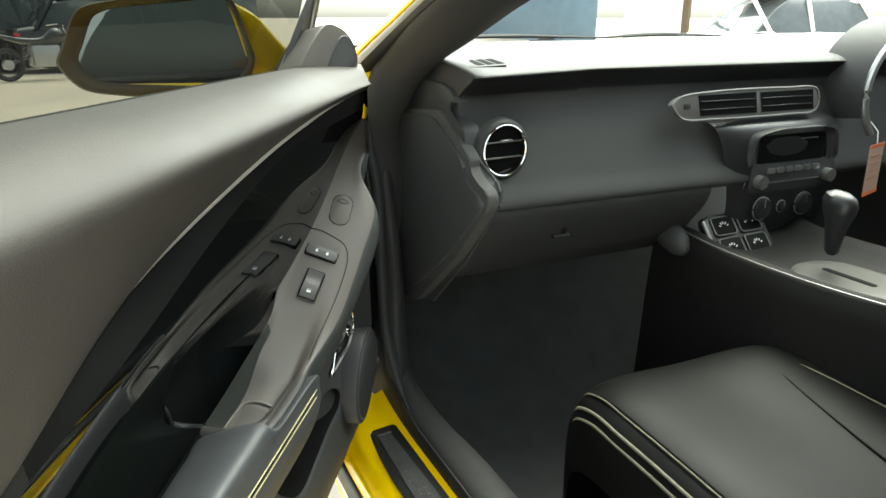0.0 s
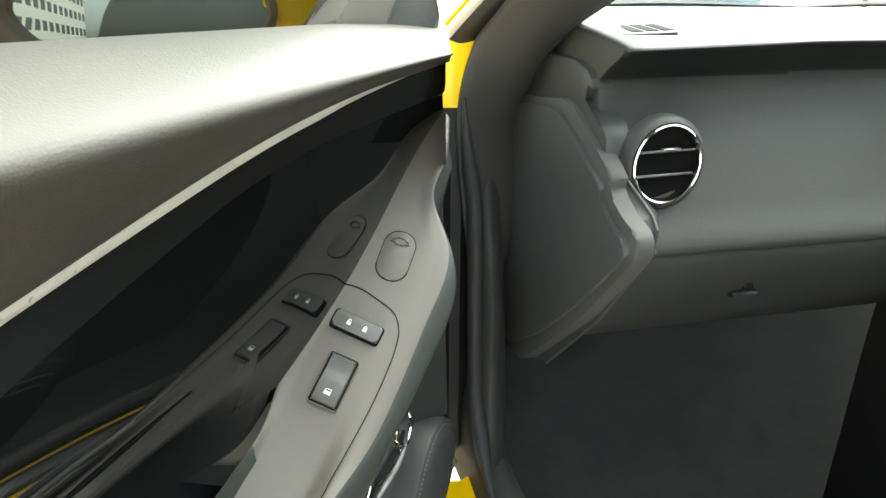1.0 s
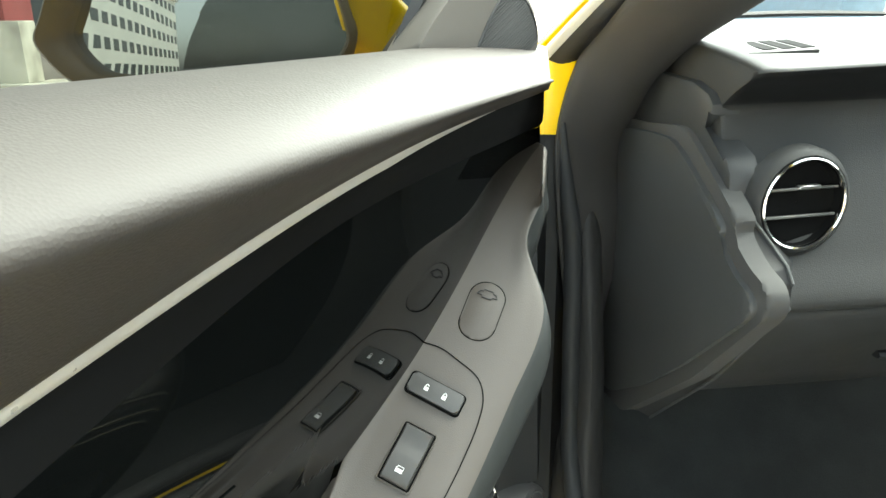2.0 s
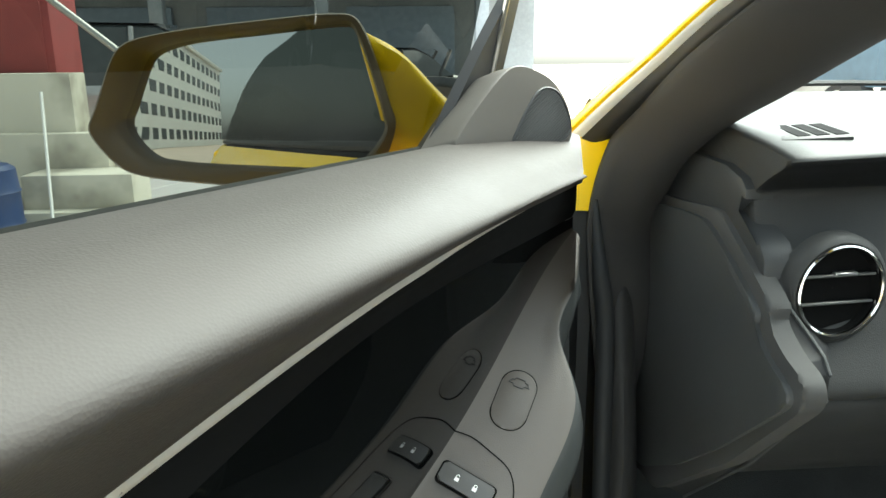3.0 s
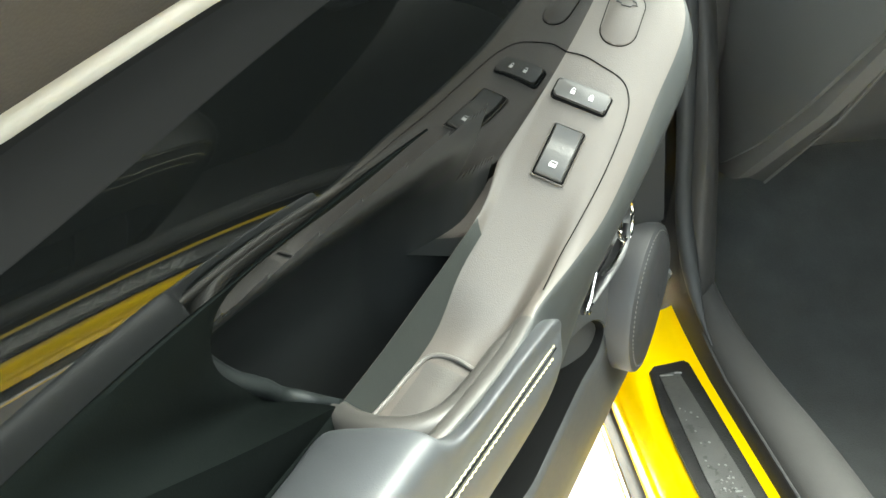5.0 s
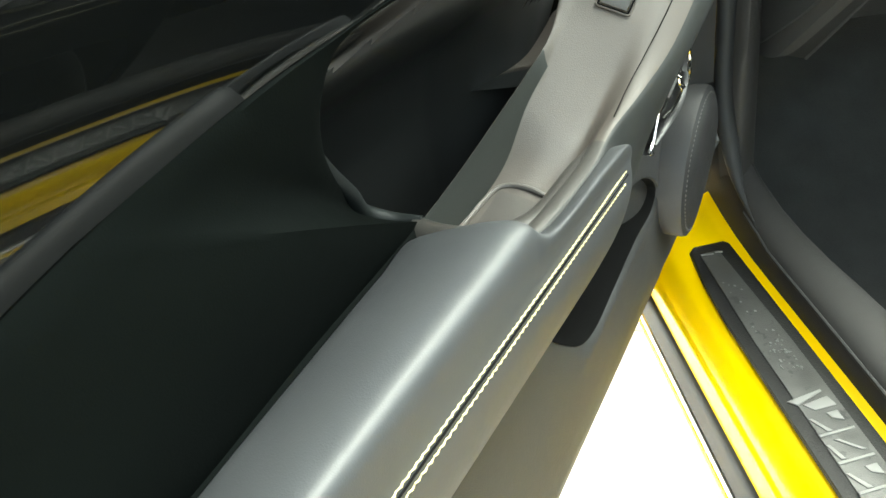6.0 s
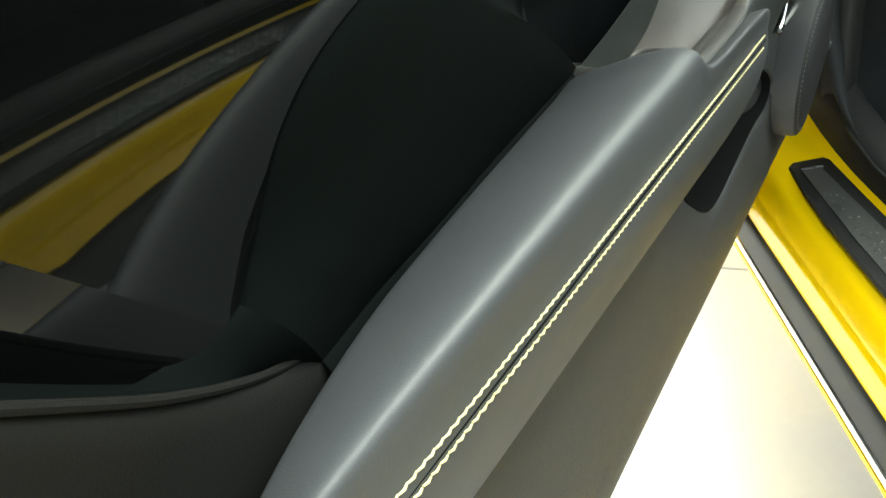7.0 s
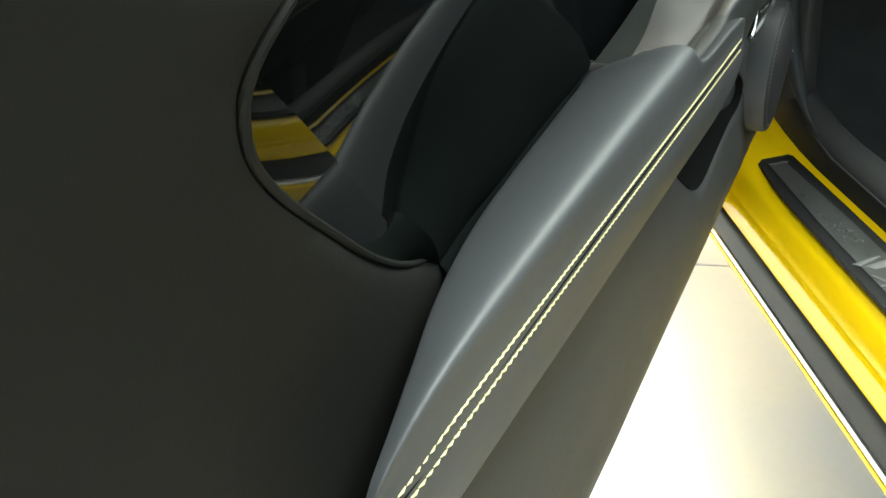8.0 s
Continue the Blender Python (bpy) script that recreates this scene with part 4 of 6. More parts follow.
# sill trim and kick panel
rows = []
for y in np.linspace(-0.7, 1.34, 40):
    k = max(0.0, (y - 0.95) / 0.39)
    rows.append(smooth_line([(0.080, y, 0.440), (0.081, y, 0.478 + 0.04 * k * k), (0.090, y, 0.492 + 0.12 * k ** 3), (0.118, y, 0.498 + 0.14 * k ** 3), (0.15 - 0.03 * k, y, 0.485 + 0.13 * k ** 3), (0.175 - 0.03 * k, y, 0.44), (0.185, y, 0.34), (0.19, y, 0.26)], 24))
part("sill_trim", loft(rows), SILL_SKIN, body, "dark grey plastic sill trim")
KICK = [
    [(0.085, 1.20, 0.47), (0.080, 1.23, 0.60), (0.083, 1.25, 0.75), (0.090, 1.292, 0.92), (0.10, 1.33, 1.02)],
    [(0.10, 1.18, 0.50), (0.10, 1.20, 0.62), (0.105, 1.215, 0.75), (0.11, 1.272, 0.92), (0.12, 1.32, 1.02)],
    [(0.125, 1.20, 0.50), (0.125, 1.215, 0.62), (0.125, 1.23, 0.75), (0.13, 1.29, 0.92), (0.14, 1.34, 1.02)],
    [(0.14, 1.30, 0.46), (0.14, 1.30, 0.60), (0.14, 1.31, 0.75), (0.145, 1.33, 0.92), (0.15, 1.36, 1.04)],
    [(0.16, 1.6, 0.42), (0.16, 1.6, 0.60), (0.16, 1.6, 0.75), (0.16, 1.6, 0.92), (0.16, 1.6, 1.08)],
]
part("kick_panel", loft(stations(KICK, 30, 30)), SILL_SKIN, body, "dark plastic kick panel")
seal = smooth_line([(0.0835, 1.10, 0.505), (0.084, 1.14, 0.522), (0.084, 1.175, 0.553), (0.083, 1.215, 0.62), (0.084, 1.235, 0.75), (0.086, 1.254, 0.90), (0.077, 1.256, 0.97), (0.070, 1.262, 1.05)], 90)
part("weatherstrip", tube(seal, [0.0115 * min(1.0, 0.1 + 0.9 * ease(i / 26)) * min(1.0, 0.25 + (89 - i) / 24) for i in range(90)], 14), STRIP, body, "dark grey rubber door strip tapering to a tongue")
part("sill_seal", tube([(0.0825, -0.6, 0.480), (0.0825, 0.6, 0.480), (0.083, 1.05, 0.487), (0.083, 1.13, 0.503)], 0.0022, 8), RUBBER, body, "thin black rubber sill seal")
# front pillar: soft trim inside, yellow skin outside
OUTER = smooth_line([(0.086, 1.262, 0.78), (0.078, 1.266, 0.85), (0.068, 1.266, 0.94), (0.065, 1.270, 1.02), (0.071, 1.265, 1.07), (0.080, 1.258, 1.105), (0.091, 1.248, 1.135), (0.104, 1.16, 1.188), (0.110, 1.06, 1.229), (0.116, 0.97, 1.259), (0.15, 0.72, 1.335), (0.20, 0.45, 1.372)], 40)
INNER = smooth_line([(0.150, 1.32, 0.78), (0.175, 1.345, 0.85), (0.190, 1.36, 0.94), (0.190, 1.37, 1.02), (0.190, 1.33, 1.06), (0.190, 1.29, 1.095), (0.203, 1.211, 1.145), (0.228, 1.13, 1.185), (0.245, 1.07, 1.216), (0.259, 1.016, 1.242), (0.31, 0.78, 1.325), (0.35, 0.50, 1.36)], 40)
rows = []
for o, q in zip(OUTER, INNER):
    m = (o + q) / 2
    rows.append(smooth_line([o, o * 0.85 + q * 0.15 + np.array([0, -0.014, -0.009]), m + np.array([0, -0.026, -0.018]), o * 0.15 + q * 0.85 + np.array([0, -0.016, -0.012]), q, q + np.array([-0.01, 0.03, 0.012]), m + np.array([0, 0.05, 0.02]), o + np.array([0.01, 0.03, 0.005])], 30, True))
part("pillar_trim", loft(rows, True, True), PILLAR, body, "grey front pillar trim")
# pale reveal and dark seal between the pillar's skin and its trim
REVEAL = smooth_line([(0.046, 1.302, 1.105), (0.059, 1.265, 1.131), (0.078, 1.207, 1.169), (0.096, 1.15, 1.204), (0.105, 1.02, 1.254), (0.135, 0.75, 1.334), (0.18, 0.46, 1.376), (0.2, -0.5, 1.362)], 48)
SKIN = smooth_line([(0.033, 1.302, 1.117), (0.045, 1.265, 1.141), (0.064, 1.207, 1.177), (0.083, 1.15, 1.210), (0.092, 1.02, 1.258), (0.120, 0.75, 1.341), (0.166, 0.46, 1.386), (0.19, -0.5, 1.374)], 48)
SEAL_IN = smooth_line([(0.100, 1.29, 1.112), (0.104, 1.255, 1.135), (0.110, 1.207, 1.163), (0.117, 1.15, 1.195), (0.122, 1.02, 1.246), (0.16, 0.74, 1.337), (0.21, 0.45, 1.378), (0.23, -0.5, 1.364)], 48)
part("pillar_seal", loft([smooth_line([a, a * 0.6 + b * 0.4 + np.array([0, -0.004, -0.004]), b + np.array([0, 0.004, 0.002])], 8) for a, b in zip(REVEAL, SEAL_IN)]), RUBBER, body, "dark rubber pillar seal")
part("pillar_reveal", loft([smooth_line([a + np.array([0.004, 0.001, 0]), a * 0.5 + b * 0.5 + np.array([-0.001, -0.001, 0.0]), b * 0.75 + a * 0.25], 8) for a, b in zip(REVEAL, SKIN)]), PALE_STRIP, body, "pale glossy strip along the pillar")
rows = []
for a, y in zip(REVEAL, SKIN):
    rows.append(smooth_line([y * 0.75 + a * 0.25 + np.array([0.002, 0.002, 0]), y, y + np.array([0.004, 0.012, 0.008]), y + np.array([0.03, 0.05, 0.016]), y + np.array([0.09, 0.07, 0.0])], 18))
part("pillar_skin", loft(rows), YELLOW, body, "glossy yellow front pillar")
# fender wall and hinge post behind the gap
for name, mat, z0, z1 in (("hinge_cover", STRIP, 0.50, 1.034), ("hinge_post", YELLOW, 1.034, 1.129)):
    rows = [[(x, y, z) for x, y in ((-0.10, 1.30), (-0.03, 1.30), (0.03, 1.285), (0.075, 1.274 if mat is YELLOW else 1.285), (0.112, 1.278 if mat is YELLOW else 1.34))] for z in np.linspace(z0, z1, 6)]
    if mat is YELLOW:
        rows += [[(-0.10, 1.33, z1), (-0.03, 1.33, z1), (0.03, 1.315, z1), (0.075, 1.30, z1), (0.112, 1.31, z1)]]
    part(name, loft(rows), mat, body)
rows = []
for y in np.linspace(1.28, 3.1, 20):
    k = (y - 1.28) / 1.82
    rows.append(smooth_line([(-0.07, y, 0.25), (-0.12, y, 0.5), (-0.13, y, 0.8), (-0.10, y, 1.0 - 0.1 * k), (-0.04, y, 1.09 - 0.13 * k), (0.03, y, 1.115 - 0.15 * k), (0.12, y + 0.02, 1.10 - 0.15 * k), (0.3, y + 0.05, 1.09 - 0.15 * k)], 24))
part("fender", loft(rows), YELLOW, body, "yellow front fender")
rows = []
for x in np.linspace(0.25, 1.45, 24):
    k = abs(x - 0.85) / 0.6
    rows.append([(x, y, z) for y, z in ((1.86 - 0.1 * k, 1.085 - 0.01 * k), (1.95, 1.105 + 0.02 * (1 - k * k)), (2.3, 1.08 + 0.03 * (1 - k * k)), (2.8, 1.0 + 0.03 * (1 - k * k)), (3.1, 0.92))])
part("bonnet", loft(rows), YELLOW, body, "yellow bonnet beyond the windscreen")
rows = [[(x, y + 0.10 * (1 - ((x - 0.85) / 0.68) ** 2), z) for y, z in ((1.62, 1.135), (1.68, 1.15), (1.74, 1.118), (1.82, 1.10))] for x in np.linspace(0.17, 1.53, 30)]
part("cowl", loft(rows), RUBBER, body, "black windscreen cowl")
for x0, x1 in ((0.35, 0.95), (0.95, 1.45)):
    part("wiper", tube(smooth_line([(x0, 1.78, 1.158), ((x0 + x1) / 2, 1.80, 1.166), (x1, 1.76, 1.160)], 16), [0.004 + 0.005 * math.sin(math.pi * i / 15) for i in range(16)], 6, flat=0.7), RUBBER, body, "black wiper arm")
rows = []
for k in np.linspace(0, 1, 12):
    rows.append([(0.17 + 0.12 * k + (1.36 - 0.24 * k) * s, 1.66 - 1.05 * k + 0.10 * (1 - (2 * s - 1) ** 2), 1.135 + 0.255 * k + 0.02 * math.sin(math.pi * k)) for s in np.linspace(0, 1, 24)])
shield = part("windscreen", loft(rows), PANE, body, "clear windscreen")
shield.visible_shadow = False
# roof, back and far side, which close the cabin
rows = [[(x, y, 1.395 + 0.03 * (1 - ((x - 0.85) / 0.62) ** 2) - 0.10 * max(0, (-0.4 - y) / 0.9) ** 2) for x in np.linspace(0.23, 1.47, 16)] for y in np.linspace(0.64, -1.3, 20)]
part("roof", loft(rows), YELLOW, body, "yellow roof")
rows = [[(x, y, 1.37 + 0.03 * (1 - ((x - 0.85) / 0.62) ** 2) - 0.10 * max(0, (-0.4 - y) / 0.9) ** 2) for x in np.linspace(0.25, 1.45, 16)] for y in np.linspace(0.62, -1.3, 20)]
part("headliner", loft(rows), HEADLINER, body)
rows = [[(x, y, z) for x, z in ((1.62, 0.2), (1.60, 0.7), (1.56, 1.10))] for y in np.linspace(-1.3, 1.5, 8)]
part("far_door", loft(rows), DARK_PLASTIC, body)
rows = [[(x, y, z) for x, z in ((1.56, 1.09), (1.52, 1.20), (1.46, 1.30), (1.42, 1.375))] for y in np.linspace(-1.3, 0.75, 8)]
far_glass = part("far_window", loft(rows), TINTED, body, "tinted far side window")
far_glass.visible_shadow = False
rows = [[(x, -0.72 - 0.1 * k, z) for k, z in ((0, 0.3), (0.1, 0.6), (0.3, 0.9), (0.2, 1.12), (-0.4, 1.36))] for x in np.linspace(0.1, 1.6, 6)]
part("rear_wall", loft(rows), DARK_PLASTIC, body)
rows = []
for y in np.linspace(-0.72, -2.6, 20):
    k = (-0.72 - y) / 1.88
    rows.append(smooth_line([(-0.05, y, 0.2), (-0.12, y, 0.45), (-0.15 - 0.03 * math.sin(3 * k), y, 0.75), (-0.12, y, 1.0), (-0.03, y, 1.10), (0.10, y, 1.15), (0.25, y, 1.36 - 0.25 * k)], 20))
part("rear_fender", loft(rows), YELLOW, body, "yellow rear quarter")
part("far_quarter", loft([[(1.7 - q[0], q[1], q[2]) for q in r] for r in rows]), YELLOW, body)
rows = [[(x, y, z + 0.02 * (1 - ((x - 0.85) / 0.62) ** 2)) for y, z in ((-1.28, 1.30), (-1.5, 1.24), (-1.75, 1.15), (-1.9, 1.125), (-2.2, 1.12), (-2.5, 1.11), (-2.6, 1.06), (-2.62, 0.8), (-2.58, 0.4))] for x in np.linspace(0.10, 1.60, 16)]
part("boot_lid", loft(rows), YELLOW, body, "yellow boot lid behind the cabin")
# floor of the cabin
rows = [[(x, y, z) for y, z in ((-0.7, 0.28), (0.3, 0.27), (0.9, 0.25), (1.25, 0.27), (1.5, 0.45), (1.7, 0.75), (1.75, 1.05))] for x in np.linspace(0.16, 1.6, 14)]
part("carpet", loft([smooth_line(r, 24) for r in rows]), CARPET, body, "black cabin carpet")

# ---- dashboard ----
dash = "car"
rows = []
for x in np.linspace(0.195, 1.62, 60):
    a = abs(x - 0.85) / 0.66
    e = max(0.0, a - 0.6) / 0.4
    brow = 1.137 - 0.006 * e
    rows.append(smooth_line([(x, 1.72, 1.15), (x, 1.55, 1.160), (x, 1.35, 1.153), (x, 1.197, 1.143), (x, 1.121 - 0.008 * e, brow + 0.0025), (x, 1.096 - 0.024 * e, brow - 0.0035), (x, 1.0845 - 0.030 * e, brow - 0.0085), (x, 1.0820 - 0.030 * e, brow - 0.0110), (x, 1.0835 - 0.030 * e, brow - 0.0145), (x, 1.099 - 0.018 * e, brow - 0.030), (x, 1.111 - 0.006 * e, brow - 0.046), (x, 1.114, 1.078), (x, 1.106, 1.05), (x, 1.083, 1.0), (x, 1.055, 0.94), (x, 1.034, 0.895), (x, 1.05, 0.885)], 90))
mid = np.array([0.0, 1.25, 1.06])
def drawn(row, x, by):
    out = []
    for q in row:
        d = mid - q
        d[0] = 0.0
        q = q + d / (np.linalg.norm(d) + 1e-6) * by
        out.append((x, q[1], q[2]))
    return out
rows = [drawn(rows[0], 0.188, 0.007), drawn(rows[0], 0.190, 0.0025)] + rows
bm = loft(rows)
bm.verts.ensure_lookup_table()
bm.faces.new([bm.verts[i] for i in range(90)])
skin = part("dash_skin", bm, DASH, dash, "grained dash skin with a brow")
# band under the brow edge coloured darker to deepen the overhang's shade
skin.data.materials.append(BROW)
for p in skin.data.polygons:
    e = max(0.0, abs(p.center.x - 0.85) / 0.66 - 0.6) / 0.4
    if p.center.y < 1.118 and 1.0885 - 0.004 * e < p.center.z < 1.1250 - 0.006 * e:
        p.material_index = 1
rows = []
for x in np.linspace(0.20, 0.72, 20):
    rows.append(smooth_line([(x, 1.06, 0.895), (x, 1.0385, 0.8925), (x, 1.0365, 0.888), (x, 1.045, 0.86), (x, 1.075, 0.82), (x, 1.12, 0.77), (x, 1.22, 0.71), (x, 1.38, 0.67), (x, 1.6, 0.66)], 30))
glove = part("glove_box", loft(rows), DASH, dash, "glove box lid with a small latch")
part("latch", tube([(0.368, 1.072, 0.822), (0.402, 1.070, 0.822)], 0.009, 8, flat=0.5), BUTTON, glove)
part("lock_cylinder", tube([(0.385, 1.058, 0.834), (0.385, 1.075, 0.834)], 0.006, 12), CHROME, glove)
# end cap facing the door opening: a panel, its raised rim and the stepped edge
def cornered(keys, r):
    """A closed outline with its corners rounded off."""
    p, out = [np.array(k, float) for k in keys], []
    for i, b in enumerate(p):
        a, c = p[i - 1], p[(i + 1) % len(p)]
        da, dc = a - b, c - b
        la, lc = np.linalg.norm(da), np.linalg.norm(dc)
        s0, s1 = b + da / la * min(r, 0.42 * la), b + dc / lc * min(r, 0.42 * lc)
        for t in np.linspace(0, 1, 4):
            out.append(tuple((1 - t) ** 2 * s0 + 2 * t * (1 - t) * b + t * t * s1))
    return out


def side_plate(face, depth, outline, bevel, steps=2):
    """A slab that faces the door opening, its face at x = face; the outline runs in y, z."""
    return plate(outline, depth, bevel, Matrix(((0, 0, -1, face + depth), (1, 0, 0, 0), (0, 1, 0, 0), (0, 0, 0, 1))), steps)


CAP = [(1.20, 0.73), (1.322, 0.655), (1.405, 0.668), (1.44, 0.88), (1.415, 0.985), (1.325, 1.032), (1.249, 1.040), (1.17, 1.043), (1.10, 1.011), (1.043, 0.981), (1.049, 0.965), (1.015, 0.943), (0.985, 0.935), (0.977, 0.925), (0.980, 0.914), (1.101, 0.807)]
part("end_panel", side_plate(0.165, 0.02, cornered(CAP, 0.022), 0.003), END_PANEL, dash, "dark dash end panel facing the open door")
STEP = [(1.273, 0.650), (1.40, 0.63), (1.455, 0.88), (1.43, 1.00), (1.33, 1.045), (1.252, 1.049), (1.154, 1.058), (1.085, 1.022), (1.028, 0.990), (1.036, 0.975), (1.000, 0.955), (0.972, 0.948), (0.962, 0.936), (0.964, 0.920), (1.082, 0.802)]
part("end_step", side_plate(0.171, 0.02, cornered(STEP, 0.018), 0.004, 2), END_RIM, dash, "lighter chamfered rim of the dash end")
part("end_block", side_plate(0.178, 0.03, [(1.44, 1.04), (1.34, 1.100), (1.291, 1.108), (1.161, 1.104), (1.124, 1.095), (1.112, 1.085), (1.114, 1.075), (1.133, 1.060), (1.076, 1.040), (1.064, 1.026), (1.062, 1.004), (1.12, 0.99), (1.35, 1.0)], 0.005), DARK_PLASTIC, dash)
# cheek from the rim over a thin flange to the dash face
def keyed(keys, n=55):
    k = np.array(keys, float)
    t = np.linspace(0, len(k) - 1, n)
    return np.stack([np.interp(t, np.arange(len(k)), k[:, c]) for c in range(3)], axis=1)


edge = keyed([(0.178, y, z) for y, z in ((1.154, 1.056), (1.085, 1.020), (1.030, 0.988), (1.038, 0.974), (1.002, 0.954), (0.974, 0.947), (0.964, 0.936), (0.966, 0.920), (1.084, 0.803), (1.273, 0.652))])
flange = keyed([(0.190, 1.156, 1.060), (0.192, 1.092, 1.030), (0.196, 1.052, 1.000), (0.199, 1.046, 0.982), (0.203, 1.016, 0.966), (0.205, 0.996, 0.955), (0.206, 0.986, 0.942), (0.206, 0.986, 0.918), (0.205, 1.101, 0.787), (0.200, 1.245, 0.655)])
face = keyed([(0.198, 1.125, 1.070), (0.199, 1.108, 1.035), (0.202, 1.096, 1.010), (0.206, 1.090, 0.990), (0.225, 1.076, 0.968), (0.240, 1.068, 0.955), (0.250, 1.060, 0.940), (0.250, 1.050, 0.915), (0.250, 1.13, 0.780), (0.250, 1.31, 0.670)])
dip = np.array([0.0, 0.010, 0.0])
rows = [edge, edge * 0.75 + flange * 0.25 + dip * 0.7, edge * 0.4 + flange * 0.6 + dip, flange * 0.9 + edge * 0.1 + dip * 0.3, flange, flange * 0.9 + face * 0.1 + dip * 0.2, flange * 0.5 + face * 0.5 + dip * 0.8, face]
part("end_cheek", loft(rows), RUBBER, dash, "dark cheek between the dash end and its face")
part("side_flange", tube(flange[16:], 0.0018, 8), END_PANEL, dash)


def round_vent(centre, facing, radius):
    m = basis(centre, Vector((0, 0, 1)).cross(Vector(facing)), (0, 0, 1))
    rows = []
    for s, d in ((1.22, -0.012), (1.2, 0.0), (1.12, 0.006), (1.04, 0.008), (1.0, 0.006)):
        rows.append([m @ Vector((radius * s * math.cos(a), radius * s * math.sin(a), d)) for a in np.linspace(0, 2 * math.pi, 48, endpoint=False)])
    vent = part("round_vent", loft(rows, True), DASH, dash, "round air vent with a chrome ring")
    rows = []
    for i in range(48):
        a = 2 * math.pi * i / 48
        rows.append([m @ Vector((radius * (0.965 + 0.045 * math.cos(b)) * math.cos(a), radius * (0.965 + 0.045 * math.cos(b)) * math.sin(a), 0.007 + 0.003 * math.sin(b))) for b in np.linspace(0, 2 * math.pi, 8, endpoint=False)])
    rows.append(rows[0])
    part("chrome_ring", loft(rows, True), CHROME, vent)
    rows = []
    for s, d in ((0.95, 0.006), (0.93, 0.002), (0.9, -0.003), (0.02, -0.004)):
        rows.append([m @ Vector((radius * s * math.cos(a), radius * s * math.sin(a), d)) for a in np.linspace(0, 2 * math.pi, 48, endpoint=False)])
    part("duct", loft(rows, True), DEEP, vent)
    for h in (0.30, -0.30):
        part("slat", box(-radius * 0.88, -0.0014, -0.003, radius * 0.88, 0.0014, 0.0035, 0.0008, 1, m @ pose(0, radius * h, 0, -14)), DIM_SATIN, vent)
    part("slat_tab", box(-0.008, -0.002, -0.004, 0.016, 0.002, 0.003, 0.001, 1, m @ pose(0.003, radius * 0.34, 0.002)), SATIN, vent)
    return vent


round_vent((0.2495, 1.060, 0.996), (0.11, -1, 0.26), 0.0455)
# defroster grille near the door
DEF = basis((0.257, 1.146, 1.1352), (0.067, -0.008, 0.003), (0.036, 0.10, 0.009))
def slanted(x, y):
    """A place on the vent: x across, y to the windscreen, from -1 to 1."""
    return (0.034 * x + 0.0105 * y, 0.043 * y)
grille = part("defroster_vent", plate([slanted(x, y) for x, y in ((-1, -1), (1, -1), (1, 1), (-1, 1))], 0.004, 0.0015, DEF), DASH, dash, "side defroster vent with slanted slots")
for i in range(3):
    x = -0.54 + 0.54 * i
    part("slot", plate([slanted(x - 0.42, 0.72), slanted(x - 0.04, 0.78), slanted(x + 0.42, -0.68), slanted(x + 0.04, -0.74)], 0.0006, 0.0, DEF @ pose(0, 0, 0.0041)), DEEP, grille)

# centre vents, screen, radio and heater knobs
VFACE = basis((0.820, 1.068, 1.050), (1, 0, 0), (0, 0.12, 1))
bez = part("centre_vent", plate(smooth_line([(-0.205, 0.004), (-0.185, 0.018), (-0.10, 0.026), (0.0, 0.028), (0.10, 0.027), (0.185, 0.022), (0.196, 0.0), (0.185, -0.022), (0.10, -0.027), (0.0, -0.028), (-0.10, -0.027), (-0.18, -0.022)], 48, True), 0.012, 0.003, VFACE), DIM_SATIN, dash, "centre air vents in a satin frame")
part("frame_edge", tube([VFACE @ Vector((x, y, 0.0125)) for x, y in smooth_line([(-0.205, 0.004), (-0.185, 0.018), (-0.10, 0.026), (0.0, 0.028), (0.10, 0.027), (0.185, 0.022), (0.196, 0.0), (0.185, -0.022), (0.10, -0.027), (0.0, -0.028), (-0.10, -0.027), (-0.18, -0.022), (-0.205, 0.004)], 60)], 0.0022, 6), DIM_SATIN, bez)
for x0, x1 in ((-0.14, 0.012), (0.024, 0.175)):
    part("vent_opening", plate([(x0, 0.020), (x1, 0.021), (x1 + 0.004, -0.020), (x0 + 0.006, -0.020)], 0.0008, 0.0, VFACE @ pose(0, 0, 0.0122)), DEEP, bez)
    for h in (-0.008, 0.008):
        part("slat", box(x0 + 0.006, h - 0.001, 0, x1 - 0.004, h + 0.001, 0.003, 0.0005, 1, VFACE @ pose(0, 0, 0.012)), BUTTON, bez)
part("hazard_button", plate(rounded(0.016, 0.010, 0.002), 0.002, 0.0006, VFACE @ pose(-0.168, 0, 0.012)), BUTTON, bez)
def moved(bm, dx, dz=0.0):
    bmesh.ops.translate(bm, vec=(dx, 0, dz), verts=bm.verts[:])
    return bm


